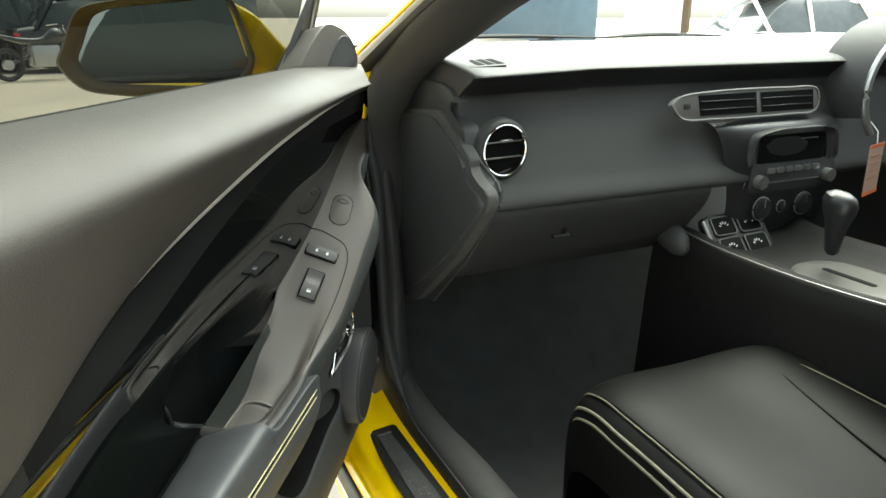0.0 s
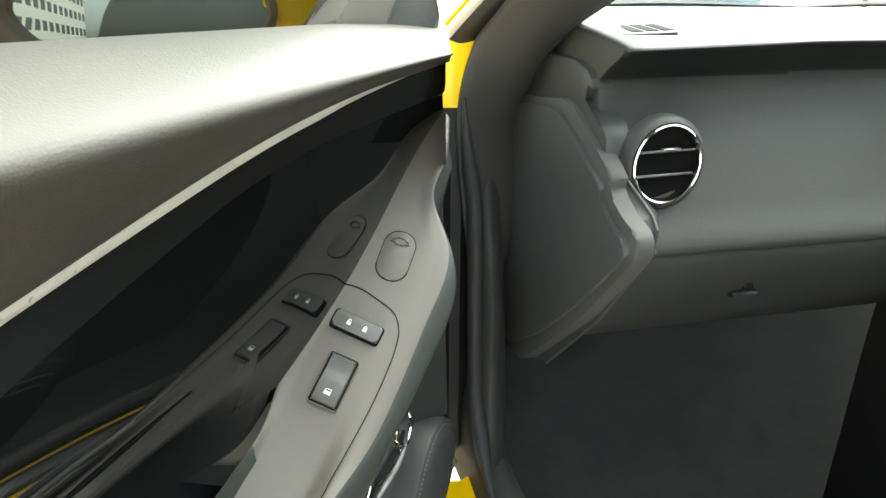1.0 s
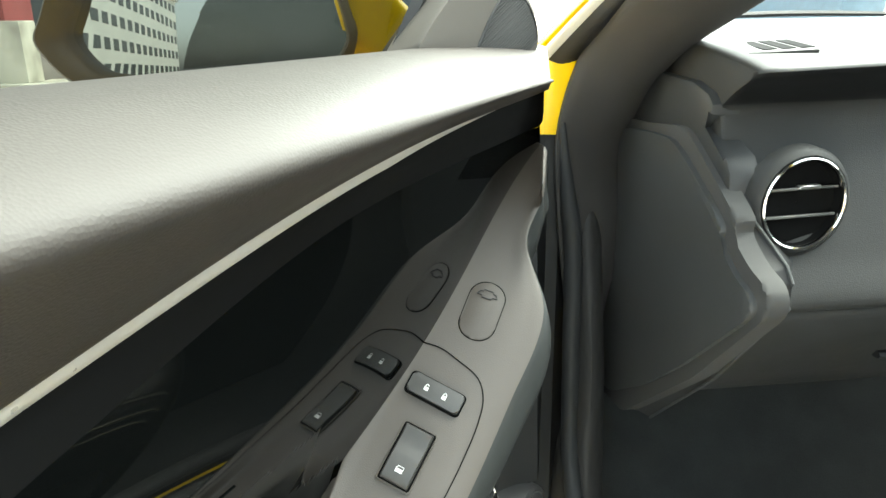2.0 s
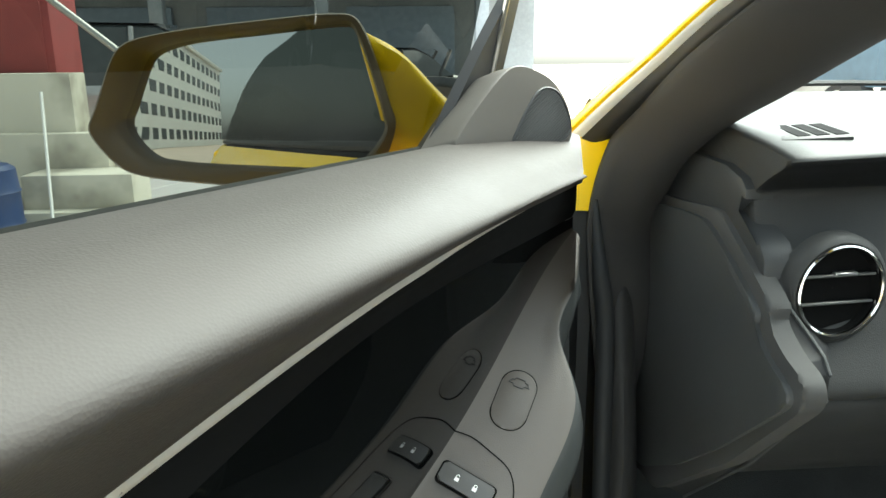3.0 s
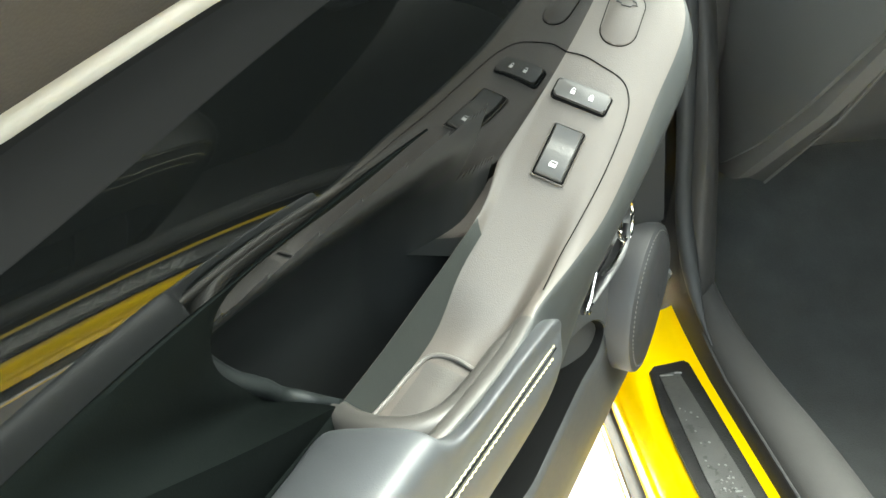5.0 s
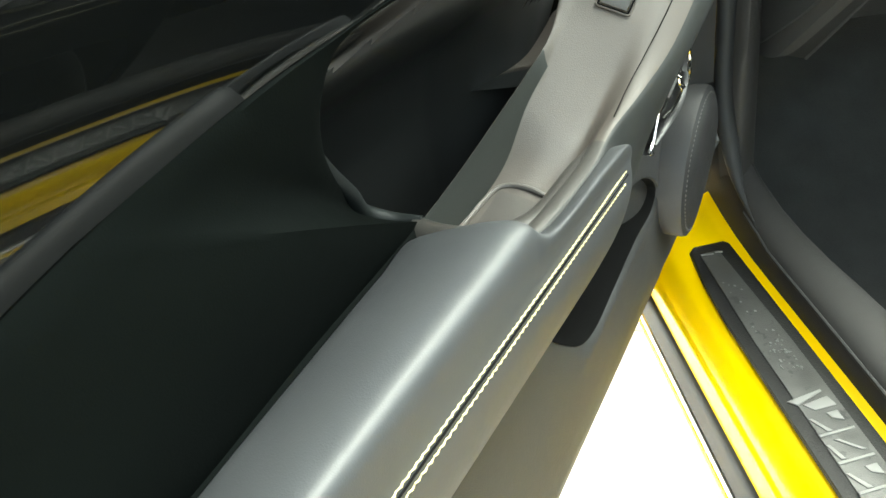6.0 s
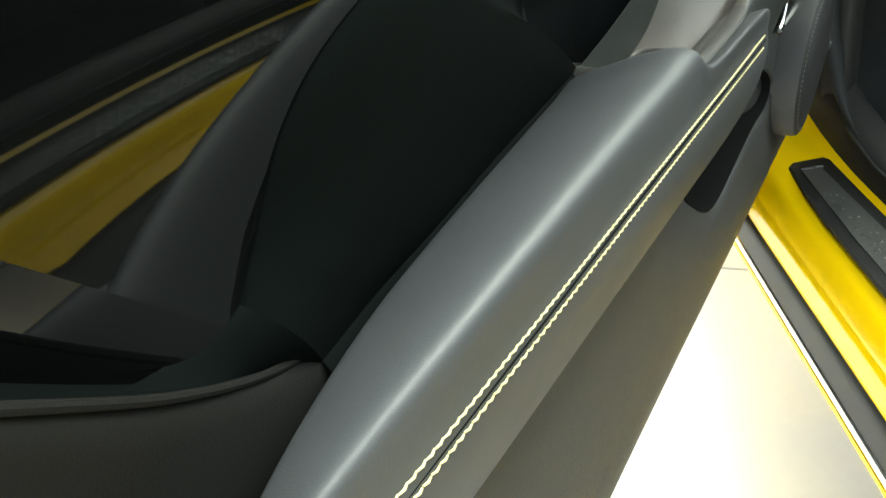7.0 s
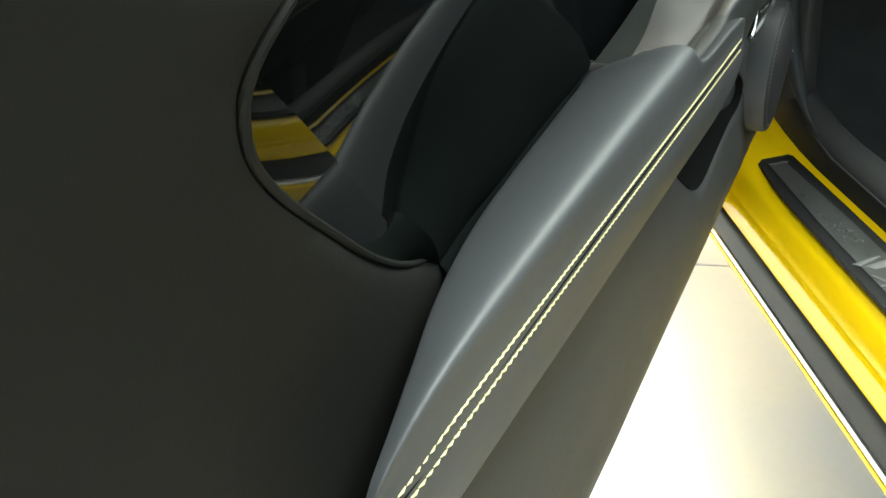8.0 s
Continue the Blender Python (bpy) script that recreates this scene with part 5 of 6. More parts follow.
stack = part("centre_panel", moved(loft(stations([[(0.755, 1.10, 1.02), (0.765, 1.06, 1.0), (0.80, 1.05, 0.88), (0.82, 1.07, 0.78), (0.84, 1.12, 0.70)], [(0.80, 1.08, 1.02), (0.81, 1.045, 1.0), (0.83, 1.04, 0.88), (0.85, 1.06, 0.78), (0.86, 1.11, 0.70)], [(1.04, 1.08, 1.02), (1.06, 1.045, 1.0), (1.08, 1.04, 0.88), (1.07, 1.06, 0.78), (1.06, 1.11, 0.70)], [(1.10, 1.10, 1.02), (1.11, 1.06, 1.0), (1.12, 1.05, 0.88), (1.11, 1.07, 0.78), (1.10, 1.12, 0.70)]], 30, 30)), -0.026), BUTTON, dash, "black centre panel with a radio and knobs")
SFACE = basis((0.929, 1.034, 0.955), (1, 0, 0), (0, 0.05, 1))
part("display", plate(rounded(0.19, 0.062, 0.012), 0.002, 0.001, SFACE), DEEP, stack, "dark display in a hooded recess")
rows = [[SFACE @ Vector((x, y, z)) for x, y, z in ((-0.115 * k, -0.030, 0.004), (-0.112 * k, 0.028, 0.010 + d), (-0.08 * k, 0.042, 0.020 + d), (0.0, 0.046, 0.024 + d), (0.08 * k, 0.042, 0.020 + d), (0.112 * k, 0.028, 0.010 + d), (0.115 * k, -0.030, 0.004))] for k, d in ((1.08, -0.02), (1.04, 0.0), (1.0, 0.004), (0.94, 0.0), (0.90, -0.012))]
part("display_hood", loft([smooth_line(r, 28) for r in rows]), DASH, stack, "dark hood over the display")
part("display_strip", box(0.02, 0.018, 0.003, 0.07, 0.021, 0.005, 0, 1, SFACE), DIM_SATIN, stack)
RFACE = basis((0.939, 1.036, 0.898), (1, 0, 0), (0, -0.05, 1))
part("radio_face", plate(rounded(0.24, 0.062, 0.012), 0.006, 0.002, RFACE), DARK_PLASTIC, stack)
for i in range(6):
    part("radio_key", plate(rounded(0.020, 0.011, 0.002), 0.004, 0.001, RFACE @ pose(-0.068 + 0.026 * i, 0.015, 0.006)), SATIN, stack)
part("disc_slot", box(-0.08, -0.012, 0.006, 0.08, -0.009, 0.0075, 0, 1, RFACE), SATIN, stack)
for x in (-0.10, 0.10):
    part("radio_knob", tube([RFACE @ Vector((x, -0.005, 0.004)), RFACE @ Vector((x, -0.005, 0.022))], 0.014, 20), SATIN, stack)
for x in (0.868, 0.925, 0.990):
    r = 0.024 if x != 0.925 else 0.012
    knob = part("heater_knob", loft([[(x + q * math.cos(a), y, 0.830 + q * math.sin(a)) for a in np.linspace(0, 2 * math.pi, 28, endpoint=False)] for q, y in ((r, 1.060), (r, 1.036), (r * 0.9, 1.030), (r * 0.3, 1.029), (0.001, 1.029))], True), BUTTON, stack, "black heater knob with a bright rim")
    part("knob_ring", tube([(x + r * 1.03 * math.cos(a), 1.037, 0.830 + r * 1.03 * math.sin(a)) for a in np.linspace(0, 2 * math.pi, 29)], 0.0018, 6), SATIN, knob)
    part("knob_mark", box(x - 0.001, 1.0275, 0.833, x + 0.001, 1.029, 0.830 + r * 0.85), SATIN, knob)
part("satin_flank", tube(smooth_line([(0.826, 1.040, 0.925), (0.812, 1.042, 0.89), (0.819, 1.052, 0.84), (0.844, 1.068, 0.79)], 20), 0.0045, 8), SATIN, stack)
# instrument hood, steering wheel rim and stalk with a paper tag
rows = []
for a in np.linspace(radians(-20), radians(200), 24):
    rows.append([(1.30 + r * math.cos(a), y, 1.06 + 0.8 * r * math.sin(a)) for r, y in ((0.17, 1.16), (0.20, 1.14), (0.205, 1.06), (0.19, 1.02), (0.175, 1.03), (0.165, 1.10))])
hood = part("instrument_hood", loft(rows), DASH, dash, "instrument hood")
part("hood_trim", tube([(1.30 + 0.19 * math.cos(a), 1.018, 1.06 + 0.8 * 0.19 * math.sin(a)) for a in np.linspace(radians(120), radians(215), 16)], 0.008, 8), SATIN, hood, "satin silver hood trim")
rows = []
spin = pose(1.32, 0.90, 0.95, 66, 0, 0)
wheel = part("steering_wheel", tube([(0.185 * math.cos(a), 0.185 * math.sin(a), 0) for a in np.linspace(0, 2 * math.pi, 49)], 0.016, 12), LEATHER, body, "black leather steering wheel")
wheel.matrix_basis = spin
part("hub", loft([[(r * math.cos(a), r * math.sin(a), z) for a in np.linspace(0, 2 * math.pi, 24, endpoint=False)] for r, z in ((0.07, -0.05), (0.075, -0.01), (0.06, 0.01), (0.01, 0.014))], True), DARK_PLASTIC, wheel)
for a in (0, 180, 270):
    part("spoke", box(0.05, -0.02, -0.012, 0.18, 0.02, 0.004, 0.006, 2, pose(0, 0, 0, 0, 0, a)), SATIN, wheel)
part("column", tube([(0, 0, -0.02), (0, 0, -0.20)], 0.045, 16), DARK_PLASTIC, wheel)
TAG = material("orange_white_paper", (0.50, 0.33, 0.26), 0.8, blotch=0.06)
FADED_INK = material("faded_orange_ink", (0.46, 0.22, 0.15), 0.8, blotch=0.1)
tag = thing("paper_tag", "pale orange paper tag hanging by a string", "tag", pose(1.150, 1.00, 0.905, 0, 0, 18) @ Matrix.Scale(1.25, 4))
card = part("card", box(-0.035, -0.0006, -0.05, 0.035, 0.0006, 0.04, 0.0004, 1), TAG, tag)
part("border", box(-0.035, -0.0012, -0.05, 0.035, -0.0007, -0.044), material("orange_ink", (0.75, 0.16, 0.05), 0.7), card)
part("border", box(-0.035, -0.0012, 0.034, 0.035, -0.0007, 0.04), bpy.data.materials["orange_ink"], card)
for i in range(4):
    part("text_bar", box(-0.027, -0.0012, 0.018 - 0.013 * i, 0.02 - 0.004 * (i % 2), -0.0007, 0.0205 - 0.013 * i), FADED_INK, card)
part("string", tube([(0, 0, 0.036), (0.004, 0.004, 0.06), (0.01, 0.02, 0.075)], 0.001, 6), WHITE_INK, tag)

# ---- centre console ----
console = "car"
CON = []
for y, h in ((1.16, 0.785), (1.08, 0.795), (1.0, 0.782), (0.85, 0.780), (0.7, 0.785), (0.5, 0.805), (0.1, 0.82), (-0.5, 0.82)):
    CON.append([(0.66, y, 0.26), (0.675, y, 0.50), (0.69, y, h - 0.07), (0.70, y, h - 0.015), (0.715, y, h), (0.745, y, h - 0.012), (0.80, y, h - 0.028), (0.88, y, h - 0.030), (0.96, y, h - 0.022), (1.01, y, h), (1.025, y, h - 0.015), (1.05, y, 0.5), (1.06, y, 0.26)])
part("console_body", loft(stations(CON, 40, 50)), CONSOLE, console)
part("edge_trim", tube(smooth_line([(0.705, 1.10, 0.790), (0.703, 1.0, 0.780), (0.703, 0.85, 0.777), (0.703, 0.7, 0.782), (0.703, 0.4, 0.806)], 40), 0.0022, 8), DIM_SATIN, console, "thin bright edge trim")
part("flank_pad", loft([[(0.690 + 0.022 * s * math.cos(a), 1.10 + 0.08 * t, 0.772 + 0.034 * s * math.sin(a) + 0.02 * t) for a in np.linspace(0, 2 * math.pi, 20, endpoint=False)] for s, t in ((0.2, -0.6), (0.7, -0.45), (1.0, -0.1), (0.95, 0.3), (0.5, 0.6))], True, True), END_PANEL, console, "grey knee pad at the console's front")
# gauge cluster: four small instruments in a raised housing
HOUSE = basis((0.812, 1.050, 0.768), (1, 0.05, 0), (0, 0.62, 0.78))
cluster = part("console_gauge", plate(rounded(0.165, 0.105, 0.018), 0.020, 0.006, HOUSE), BUTTON, console, "raised cluster of four small gauges")
part("cluster_trim", tube([HOUSE @ Vector((x, y, 0.018)) for x, y in rounded(0.168, 0.108, 0.019)[10:14]], 0.0045, 8), SATIN, cluster)
for j in range(2):
    for i in range(2):
        G = HOUSE @ pose(-0.038 + 0.074 * i, 0.024 - 0.048 * j, 0.020)
        pod = part("gauge", plate(rounded(0.062, 0.040, 0.008), 0.004, 0.0015, G), REAR, cluster, "small square gauge")
        part("gauge_bezel", tube([G @ Vector((x, y, 0.004)) for x, y in rounded(0.062, 0.040, 0.008) + rounded(0.062, 0.040, 0.008)[:1]], 0.0016, 6), DIM_SATIN, cluster)
        for b in range(5):
            a = radians(30 + 30 * b)
            part("gauge_mark", box(-0.0012, 0.010, 0.004, 0.0012, 0.015, 0.0046, 0, 1, G @ pose(0, -0.006, 0, 0, 0, math.degrees(a) - 90)), WHITE_INK, cluster)
gate = part("shift_plate", plate(smooth_line([(-0.060, -0.12), (0.060, -0.12), (0.074, 0.0), (0.052, 0.085), (-0.052, 0.085), (-0.074, 0.0)], 40, True), 0.010, 0.004, pose(0.845, 0.80, 0.747)), GATE, console, "brushed grey oval shift plate")
part("gate_slot", plate(rounded(0.016, 0.11, 0.007), 0.0006, 0.0, pose(0.845, 0.80, 0.7572)), DEEP, gate)
stick = part("gear_lever", loft([[(r * math.cos(a), 0.012 * z / 0.1 + r * f * math.sin(a), z) for a in np.linspace(0, 2 * math.pi, 28, endpoint=False)] for r, f, z in ((0.010, 1, 0.045), (0.014, 1, 0.05), (0.017, 1.1, 0.08), (0.020, 1.2, 0.11), (0.0265, 1.35, 0.140), (0.028, 1.4, 0.158), (0.024, 1.4, 0.172), (0.013, 1.4, 0.180), (0.002, 1.4, 0.182))], True), BUTTON, console, "black gear lever with a chrome collar")
stick.matrix_basis = pose(0.845, 0.845, 0.750, 8, 0, 0) @ Matrix.Scale(0.88, 4)
part("collar", tube([(0, 0, 0), (0, 0, 0.062)], 0.009, 14), CHROME, stick)

# ---- passenger seat ----
seat = "car"
def cushion(x0, x1, y_front, z_low, z_top, crown):
    tab = []
    for k, lift, drop in ((0.0, -0.11, 0.05), (0.015, -0.05, 0.03), (0.05, -0.018, 0.012), (0.14, 0.0, 0.0), (0.5, 0.0, -0.012), (0.86, 0.0, 0.0), (0.95, -0.018, 0.012), (0.985, -0.05, 0.03), (1.0, -0.11, 0.05)):
        x = x0 + (x1 - x0) * k
        yf = y_front - drop
        z = z_top + lift + crown * (abs(k - 0.5) * 2) ** 4 * (1 if 0.05 < k < 0.95 else 0)
        tab.append([(x, yf - 0.03, z_low), (x, yf - 0.004, z_low + 0.10), (x, yf, min(z, z_top) - 0.045), (x, yf - 0.016, z - 0.012), (x, yf - 0.06, z), (x, yf - 0.2, z - 0.006), (x, yf - 0.4, z - 0.02), (x, yf - 0.6, z - 0.035)])
    return loft(stations(tab, 60, 50))
cush = part("seat_cushion", cushion(0.238, 0.74, 0.845, 0.30, 0.648, 0.012), SEAT_LEATHER, seat, "black leather seat cushion")
def on_cushion(k, y):
    """A place on the cushion: k across it from 0 to 1, y behind its front edge."""
    lift = float(np.interp(k, (0.0, 0.015, 0.05, 0.14, 0.86, 0.95), (-0.11, -0.05, -0.018, 0.0, 0.0, -0.018)))
    drop = float(np.interp(k, (0.0, 0.015, 0.05, 0.14, 0.5, 0.86), (0.05, 0.03, 0.012, 0.0, -0.012, 0.0)))
    fall = float(np.interp(y, (0.008, 0.016, 0.06, 0.2, 0.4, 0.6), (-0.030, -0.012, 0.0, -0.006, -0.020, -0.035)))
    return (0.238 + 0.502 * k, 0.845 - drop - y, 0.648 + lift + fall + 0.012 * (abs(k - 0.5) * 2) ** 4 * (0.05 < k < 0.95) + 0.004)


for k, r in ((0.030, 0.0026), (0.045, 0.0026), (0.085, 0.0014)):
    part("piping", tube(smooth_line([on_cushion(k, y) for y in (0.012, 0.02, 0.06, 0.12, 0.2, 0.3, 0.4, 0.6)], 70), r, 8), PIPING, cush, "dull cream piping")
part("seam", tube(smooth_line([on_cushion(k, y) for k, y in ((0.095, 0.02), (0.092, 0.06), (0.092, 0.2), (0.092, 0.4), (0.092, 0.6))], 60), 0.0016, 6), DEEP, cush)
part("seam", tube(smooth_line([on_cushion(k, y) for k, y in ((0.80, 0.03), (0.74, 0.10), (0.66, 0.25), (0.60, 0.42), (0.58, 0.6))], 40), 0.0018, 6), DEEP, cush)
part("piping", tube(smooth_line([on_cushion(k, y) for k, y in ((0.80, 0.04), (0.83, 0.12), (0.85, 0.25), (0.86, 0.42))], 40), 0.0014, 6), PIPING, cush)
rows = stations([[(x, 0.24 - 0.02 * k, 0.55), (x, 0.20, 0.68), (x, 0.14, 0.85), (x, 0.06, 1.05), (x, 0.0, 1.18), (x, -0.1, 1.16), (x, -0.05, 0.6)] for x, k in ((0.24, 0), (0.27, -2), (0.33, -1), (0.50, 1.5), (0.66, -1), (0.73, -2), (0.76, 0))], 30, 40, True)
part("backrest", loft(rows, True, True), SEAT_LEATHER, seat)
part("seat_base", box(0.28, 0.2, 0.26, 0.72, 0.72, 0.40, 0.03), DARK_PLASTIC, seat)


# ---- wheels under the car ----
for x in (0.06, 1.64):
    for y in (2.15, -1.55):
        spin = pose(x, y, 0.34, 0, 90, 0)
        tyre = part("wheel", loft([[(r * math.cos(a), r * math.sin(a), z) for a in np.linspace(0, 2 * math.pi, 40, endpoint=False)] for r, z in ((0.24, -0.11), (0.32, -0.115), (0.34, -0.09), (0.34, 0.09), (0.32, 0.115), (0.24, 0.11))], True), RUBBER, body, "black road wheel")
        tyre.matrix_basis = spin
        part("rim", loft([[(r * math.cos(a), r * math.sin(a), z) for a in np.linspace(0, 2 * math.pi, 40, endpoint=False)] for r, z in ((0.245, -0.10), (0.23, -0.06), (0.10, -0.085), (0.01, -0.08))], True), SATIN, tyre)


# ---- ground and surroundings ----
TILE = material("cream_floor_tile", (0.80, 0.775, 0.765), 0.14, blotch=0.05, blotch_scale=3.0)
CONCRETE = material("pale_concrete", (0.58, 0.48, 0.39), 0.8, grain=0.4, grain_scale=120, blotch=0.15, blotch_scale=0.6)
CREAM = stained(material("cream_render", (0.72, 0.69, 0.59), 0.8, grain=0.3, grain_scale=200, blotch=0.1, blotch_scale=1.5), (0.26, 0.24, 0.19), 1.4)
DARK_RED = material("dark_red_panel", (0.30, 0.055, 0.055), 0.5)
TRUCK_BLUE = material("faded_blue_paint", (0.07, 0.12, 0.17), 0.5)
BLUE = material("blue_plastic", (0.018, 0.05, 0.16), 0.4)
STEEL = material("galvanised_pipe", (0.45, 0.45, 0.43), 0.4, metal=0.8)
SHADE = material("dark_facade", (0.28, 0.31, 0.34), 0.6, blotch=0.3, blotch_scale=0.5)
FACADE = material("white_facade", (0.62, 0.64, 0.63), 0.8, blotch=0.08, blotch_scale=0.3)
WINDOW = material("dark_window", (0.06, 0.07, 0.075), 0.1, blotch=0.2)
LEAF = material("leaf_green", (0.07, 0.11, 0.035), 0.6, blotch=0.5, blotch_scale=2.0)
BARK = material("bark", (0.12, 0.09, 0.06), 0.9, grain=0.8, grain_scale=60)
BLACK_PAINT = material("black_car_paint", (0.012, 0.013, 0.014), 0.15, coat=1.0)
WHITE_PAINT = material("white_car_paint", (0.78, 0.78, 0.77), 0.2, coat=1.0)
SILVER_PAINT = material("silver_car_paint", (0.45, 0.46, 0.47), 0.3, metal=0.5, coat=1.0)
RED_LAMP = material("red_lamp", (0.5, 0.02, 0.02), 0.15)

bm = bmesh.new()
bmesh.ops.create_grid(bm, x_segments=4, y_segments=4, size=700)
bmesh.ops.translate(bm, vec=(0, 0, -0.012), verts=bm.verts[:])
tagged(part("ground", bm, CONCRETE), "pale concrete yard reaching to the horizon", "ground", kind="structure")
bm = bmesh.new()
bmesh.ops.create_grid(bm, x_segments=1, y_segments=1, size=6.0)
bmesh.ops.transform(bm, matrix=pose(0, 1.6, -0.006, 0, 0, -18), verts=bm.verts[:])
floor = tagged(part("floor", bm, material("grey_tile_joint", (0.30, 0.28, 0.25), 0.8)), "cream tiled floor with thin grey joints", "floor", kind="structure")
tile_mesh = None
for i in range(12):
    for j in range(12):
        m = pose(0, 1.6, 0, 0, 0, -18) @ pose(-4.965 + 0.99 * i, -5.46 + 0.99 * j - 0.027, 0)
        if tile_mesh is None:
            first = part("tile", box(-0.4925, -0.4925, -0.008, 0.4925, 0.4925, 0.0, 0.002, 1), TILE, floor, smooth=False)
            tile_mesh = first.data
            first.matrix_basis = m
        else:
            ob = new("tile", tile_mesh)
            ob.parent, ob.matrix_basis = floor, m


def parked_car(name, label, paint, m, height=1.45, length=4.5, tail=False):
    """A parked car: body, glasshouse, wheels and lamps. It faces +x of its own frame."""
    ob = thing(name, label, "car", m)
    L, h = length / 2, height
    rows = []
    for x, z0, z1, w in ((-L, 0.45, 0.75, 0.62), (-L + 0.08, 0.28, 0.92, 0.78), (-L + 0.5, 0.22, 0.98, 0.86), (-0.4, 0.2, 0.98, 0.88), (L - 1.5, 0.2, 0.96, 0.88), (L - 0.7, 0.22, 0.86, 0.86), (L - 0.12, 0.28, 0.72, 0.76), (L, 0.4, 0.6, 0.6)):
        rows.append(smooth_line([(x, -w * 0.9, z0), (x, -w, (z0 + z1) / 2), (x, -w * 0.93, z1), (x, 0, z1 + 0.03), (x, w * 0.93, z1), (x, w, (z0 + z1) / 2), (x, w * 0.9, z0), (x, 0, z0 - 0.02)], 28, True))
    shell_ob = part("body", loft(rows, True, True), paint, ob)
    rows = []
    for x, z, w in ((-L + 0.35, 0.95, 0.80), (-L + 0.75, h - 0.10, 0.66), (-L + 1.3, h, 0.62), (0.2, h - 0.01, 0.62), (L - 1.75, h - 0.18, 0.68), (L - 1.2, 0.94, 0.80)):
        rows.append([(x, -0.84, 0.93), (x, -w, z - 0.06), (x, -w * 0.85, z), (x, 0, z + 0.02), (x, w * 0.85, z), (x, w, z - 0.06), (x, 0.84, 0.93)])
    part("glasshouse", loft(rows), WINDOW, ob, "dark windows")
    rows = [[(x, y * s, z + 0.012) for y in np.linspace(-0.62, 0.62, 9)] for x, z, s in ((-L + 0.95, h - 0.05, 0.95), (-L + 1.3, h, 1.0), (0.2, h - 0.005, 1.0), (0.75, h - 0.06, 1.0))]
    part("roof", loft(rows), paint, ob)
    for y in (-0.78, 0.78):
        for xs in ((-L + 0.42, -L + 0.85), (0.75, L - 1.22), (-0.25, -0.2)):
            part("pillar", tube([(xs[0], y * 1.06, 0.95), (xs[1], y * 0.82, h - 0.05)], 0.045, 6), paint, ob)
        for x in (-L + 0.85, L - 0.85):
            w = part("wheel", loft([[(x + r * math.cos(a), y + s, 0.33 + r * math.sin(a)) for a in np.linspace(0, 2 * math.pi, 28, endpoint=False)] for r, s in ((0.2, -0.1), (0.33, -0.1), (0.335, 0.0), (0.33, 0.1), (0.2, 0.1))], True), RUBBER, ob)
            part("rim", loft([[(x + r * math.cos(a), y + s * (1 if y > 0 else -1), 0.33 + r * math.sin(a)) for a in np.linspace(0, 2 * math.pi, 28, endpoint=False)] for r, s in ((0.22, 0.10), (0.2, 0.07), (0.06, 0.10), (0.01, 0.10))], True), SILVER_PAINT, w)
        part("tail_lamp", box(-L - 0.01, y * 0.8 - 0.16, 0.72, -L + 0.12, y * 0.8 + 0.16, 0.86, 0.03), RED_LAMP, ob)
        part("headlamp", box(L - 0.25, y * 0.85 - 0.14, 0.60, L - 0.06, y * 0.85 + 0.14, 0.72, 0.03), CHROME, ob)
    return ob


parked_car("parked_car", "black saloon parked before a dark hall", BLACK_PAINT, pose(0.15, 20.0, 0, 0, 0, 12), 1.62, 4.6)
parked_car("parked_car", "silver estate parked behind the stair", SILVER_PAINT, pose(-4.5, 14.0, 0, 0, 0, 20), 1.92, 4.6)
parked_car("parked_car", "white saloon parked ahead of the windscreen", WHITE_PAINT, pose(12.3, 11.3, 0, 0, 0, 172), 1.62, 4.6)
parked_car("parked_car", "grey saloon parked far ahead in the yard", SILVER_PAINT, pose(9.3, 18.5, 0, 0, 0, 160), 1.45, 4.4)
parked_car("parked_car", "dark red-lamped estate parked with its tail towards us", BLACK_PAINT, pose(-2.6, 21.0, 0, 0, 0, 75), 1.7, 4.5)

# motorcycle by the dark estate
bike = thing("motorcycle", "black motorcycle parked on its stand in the yard", "motorcycle", pose(-1.35, 17.0, 0, 0, 0, 25))
for x in (-0.68, 0.68):
    w = part("wheel", tube([(x + 0.27 * math.cos(a), 0, 0.31 + 0.27 * math.sin(a)) for a in np.linspace(0, 2 * math.pi, 33)], 0.05, 8, up=(0, 1, 0)), RUBBER, bike)
    part("hub", tube([(x, -0.05, 0.31), (x, 0.05, 0.31)], 0.10, 16), SILVER_PAINT, w)
part("tank", loft(stations([[(x, -w, z), (x, -w, z + h), (x, 0, z + h * 1.3), (x, w, z + h), (x, w, z)] for x, w, z, h in ((-0.75, 0.04, 0.82, 0.05), (-0.4, 0.11, 0.72, 0.08), (0.0, 0.12, 0.70, 0.10), (0.25, 0.15, 0.72, 0.22), (0.5, 0.06, 0.8, 0.1))], 16, 16, True), True, True), BLACK_PAINT, bike)
part("engine", box(-0.25, -0.17, 0.25, 0.30, 0.17, 0.68, 0.06), SILVER_PAINT, bike)
part("fork", tube([(0.68, 0.09, 0.31), (0.42, 0.09, 1.0)], 0.025, 8), CHROME, bike)
part("fork", tube([(0.68, -0.09, 0.31), (0.42, -0.09, 1.0)], 0.025, 8), CHROME, bike)
part("handlebar", tube([(0.30, -0.38, 1.04), (0.42, -0.2, 1.06), (0.42, 0.2, 1.06), (0.30, 0.38, 1.04)], 0.016, 8), CHROME, bike)
part("frame", tube([(0.45, 0, 0.95), (0.1, 0, 0.65), (-0.3, 0, 0.45), (-0.68, 0, 0.31)], 0.03, 8), BLACK_PAINT, bike)

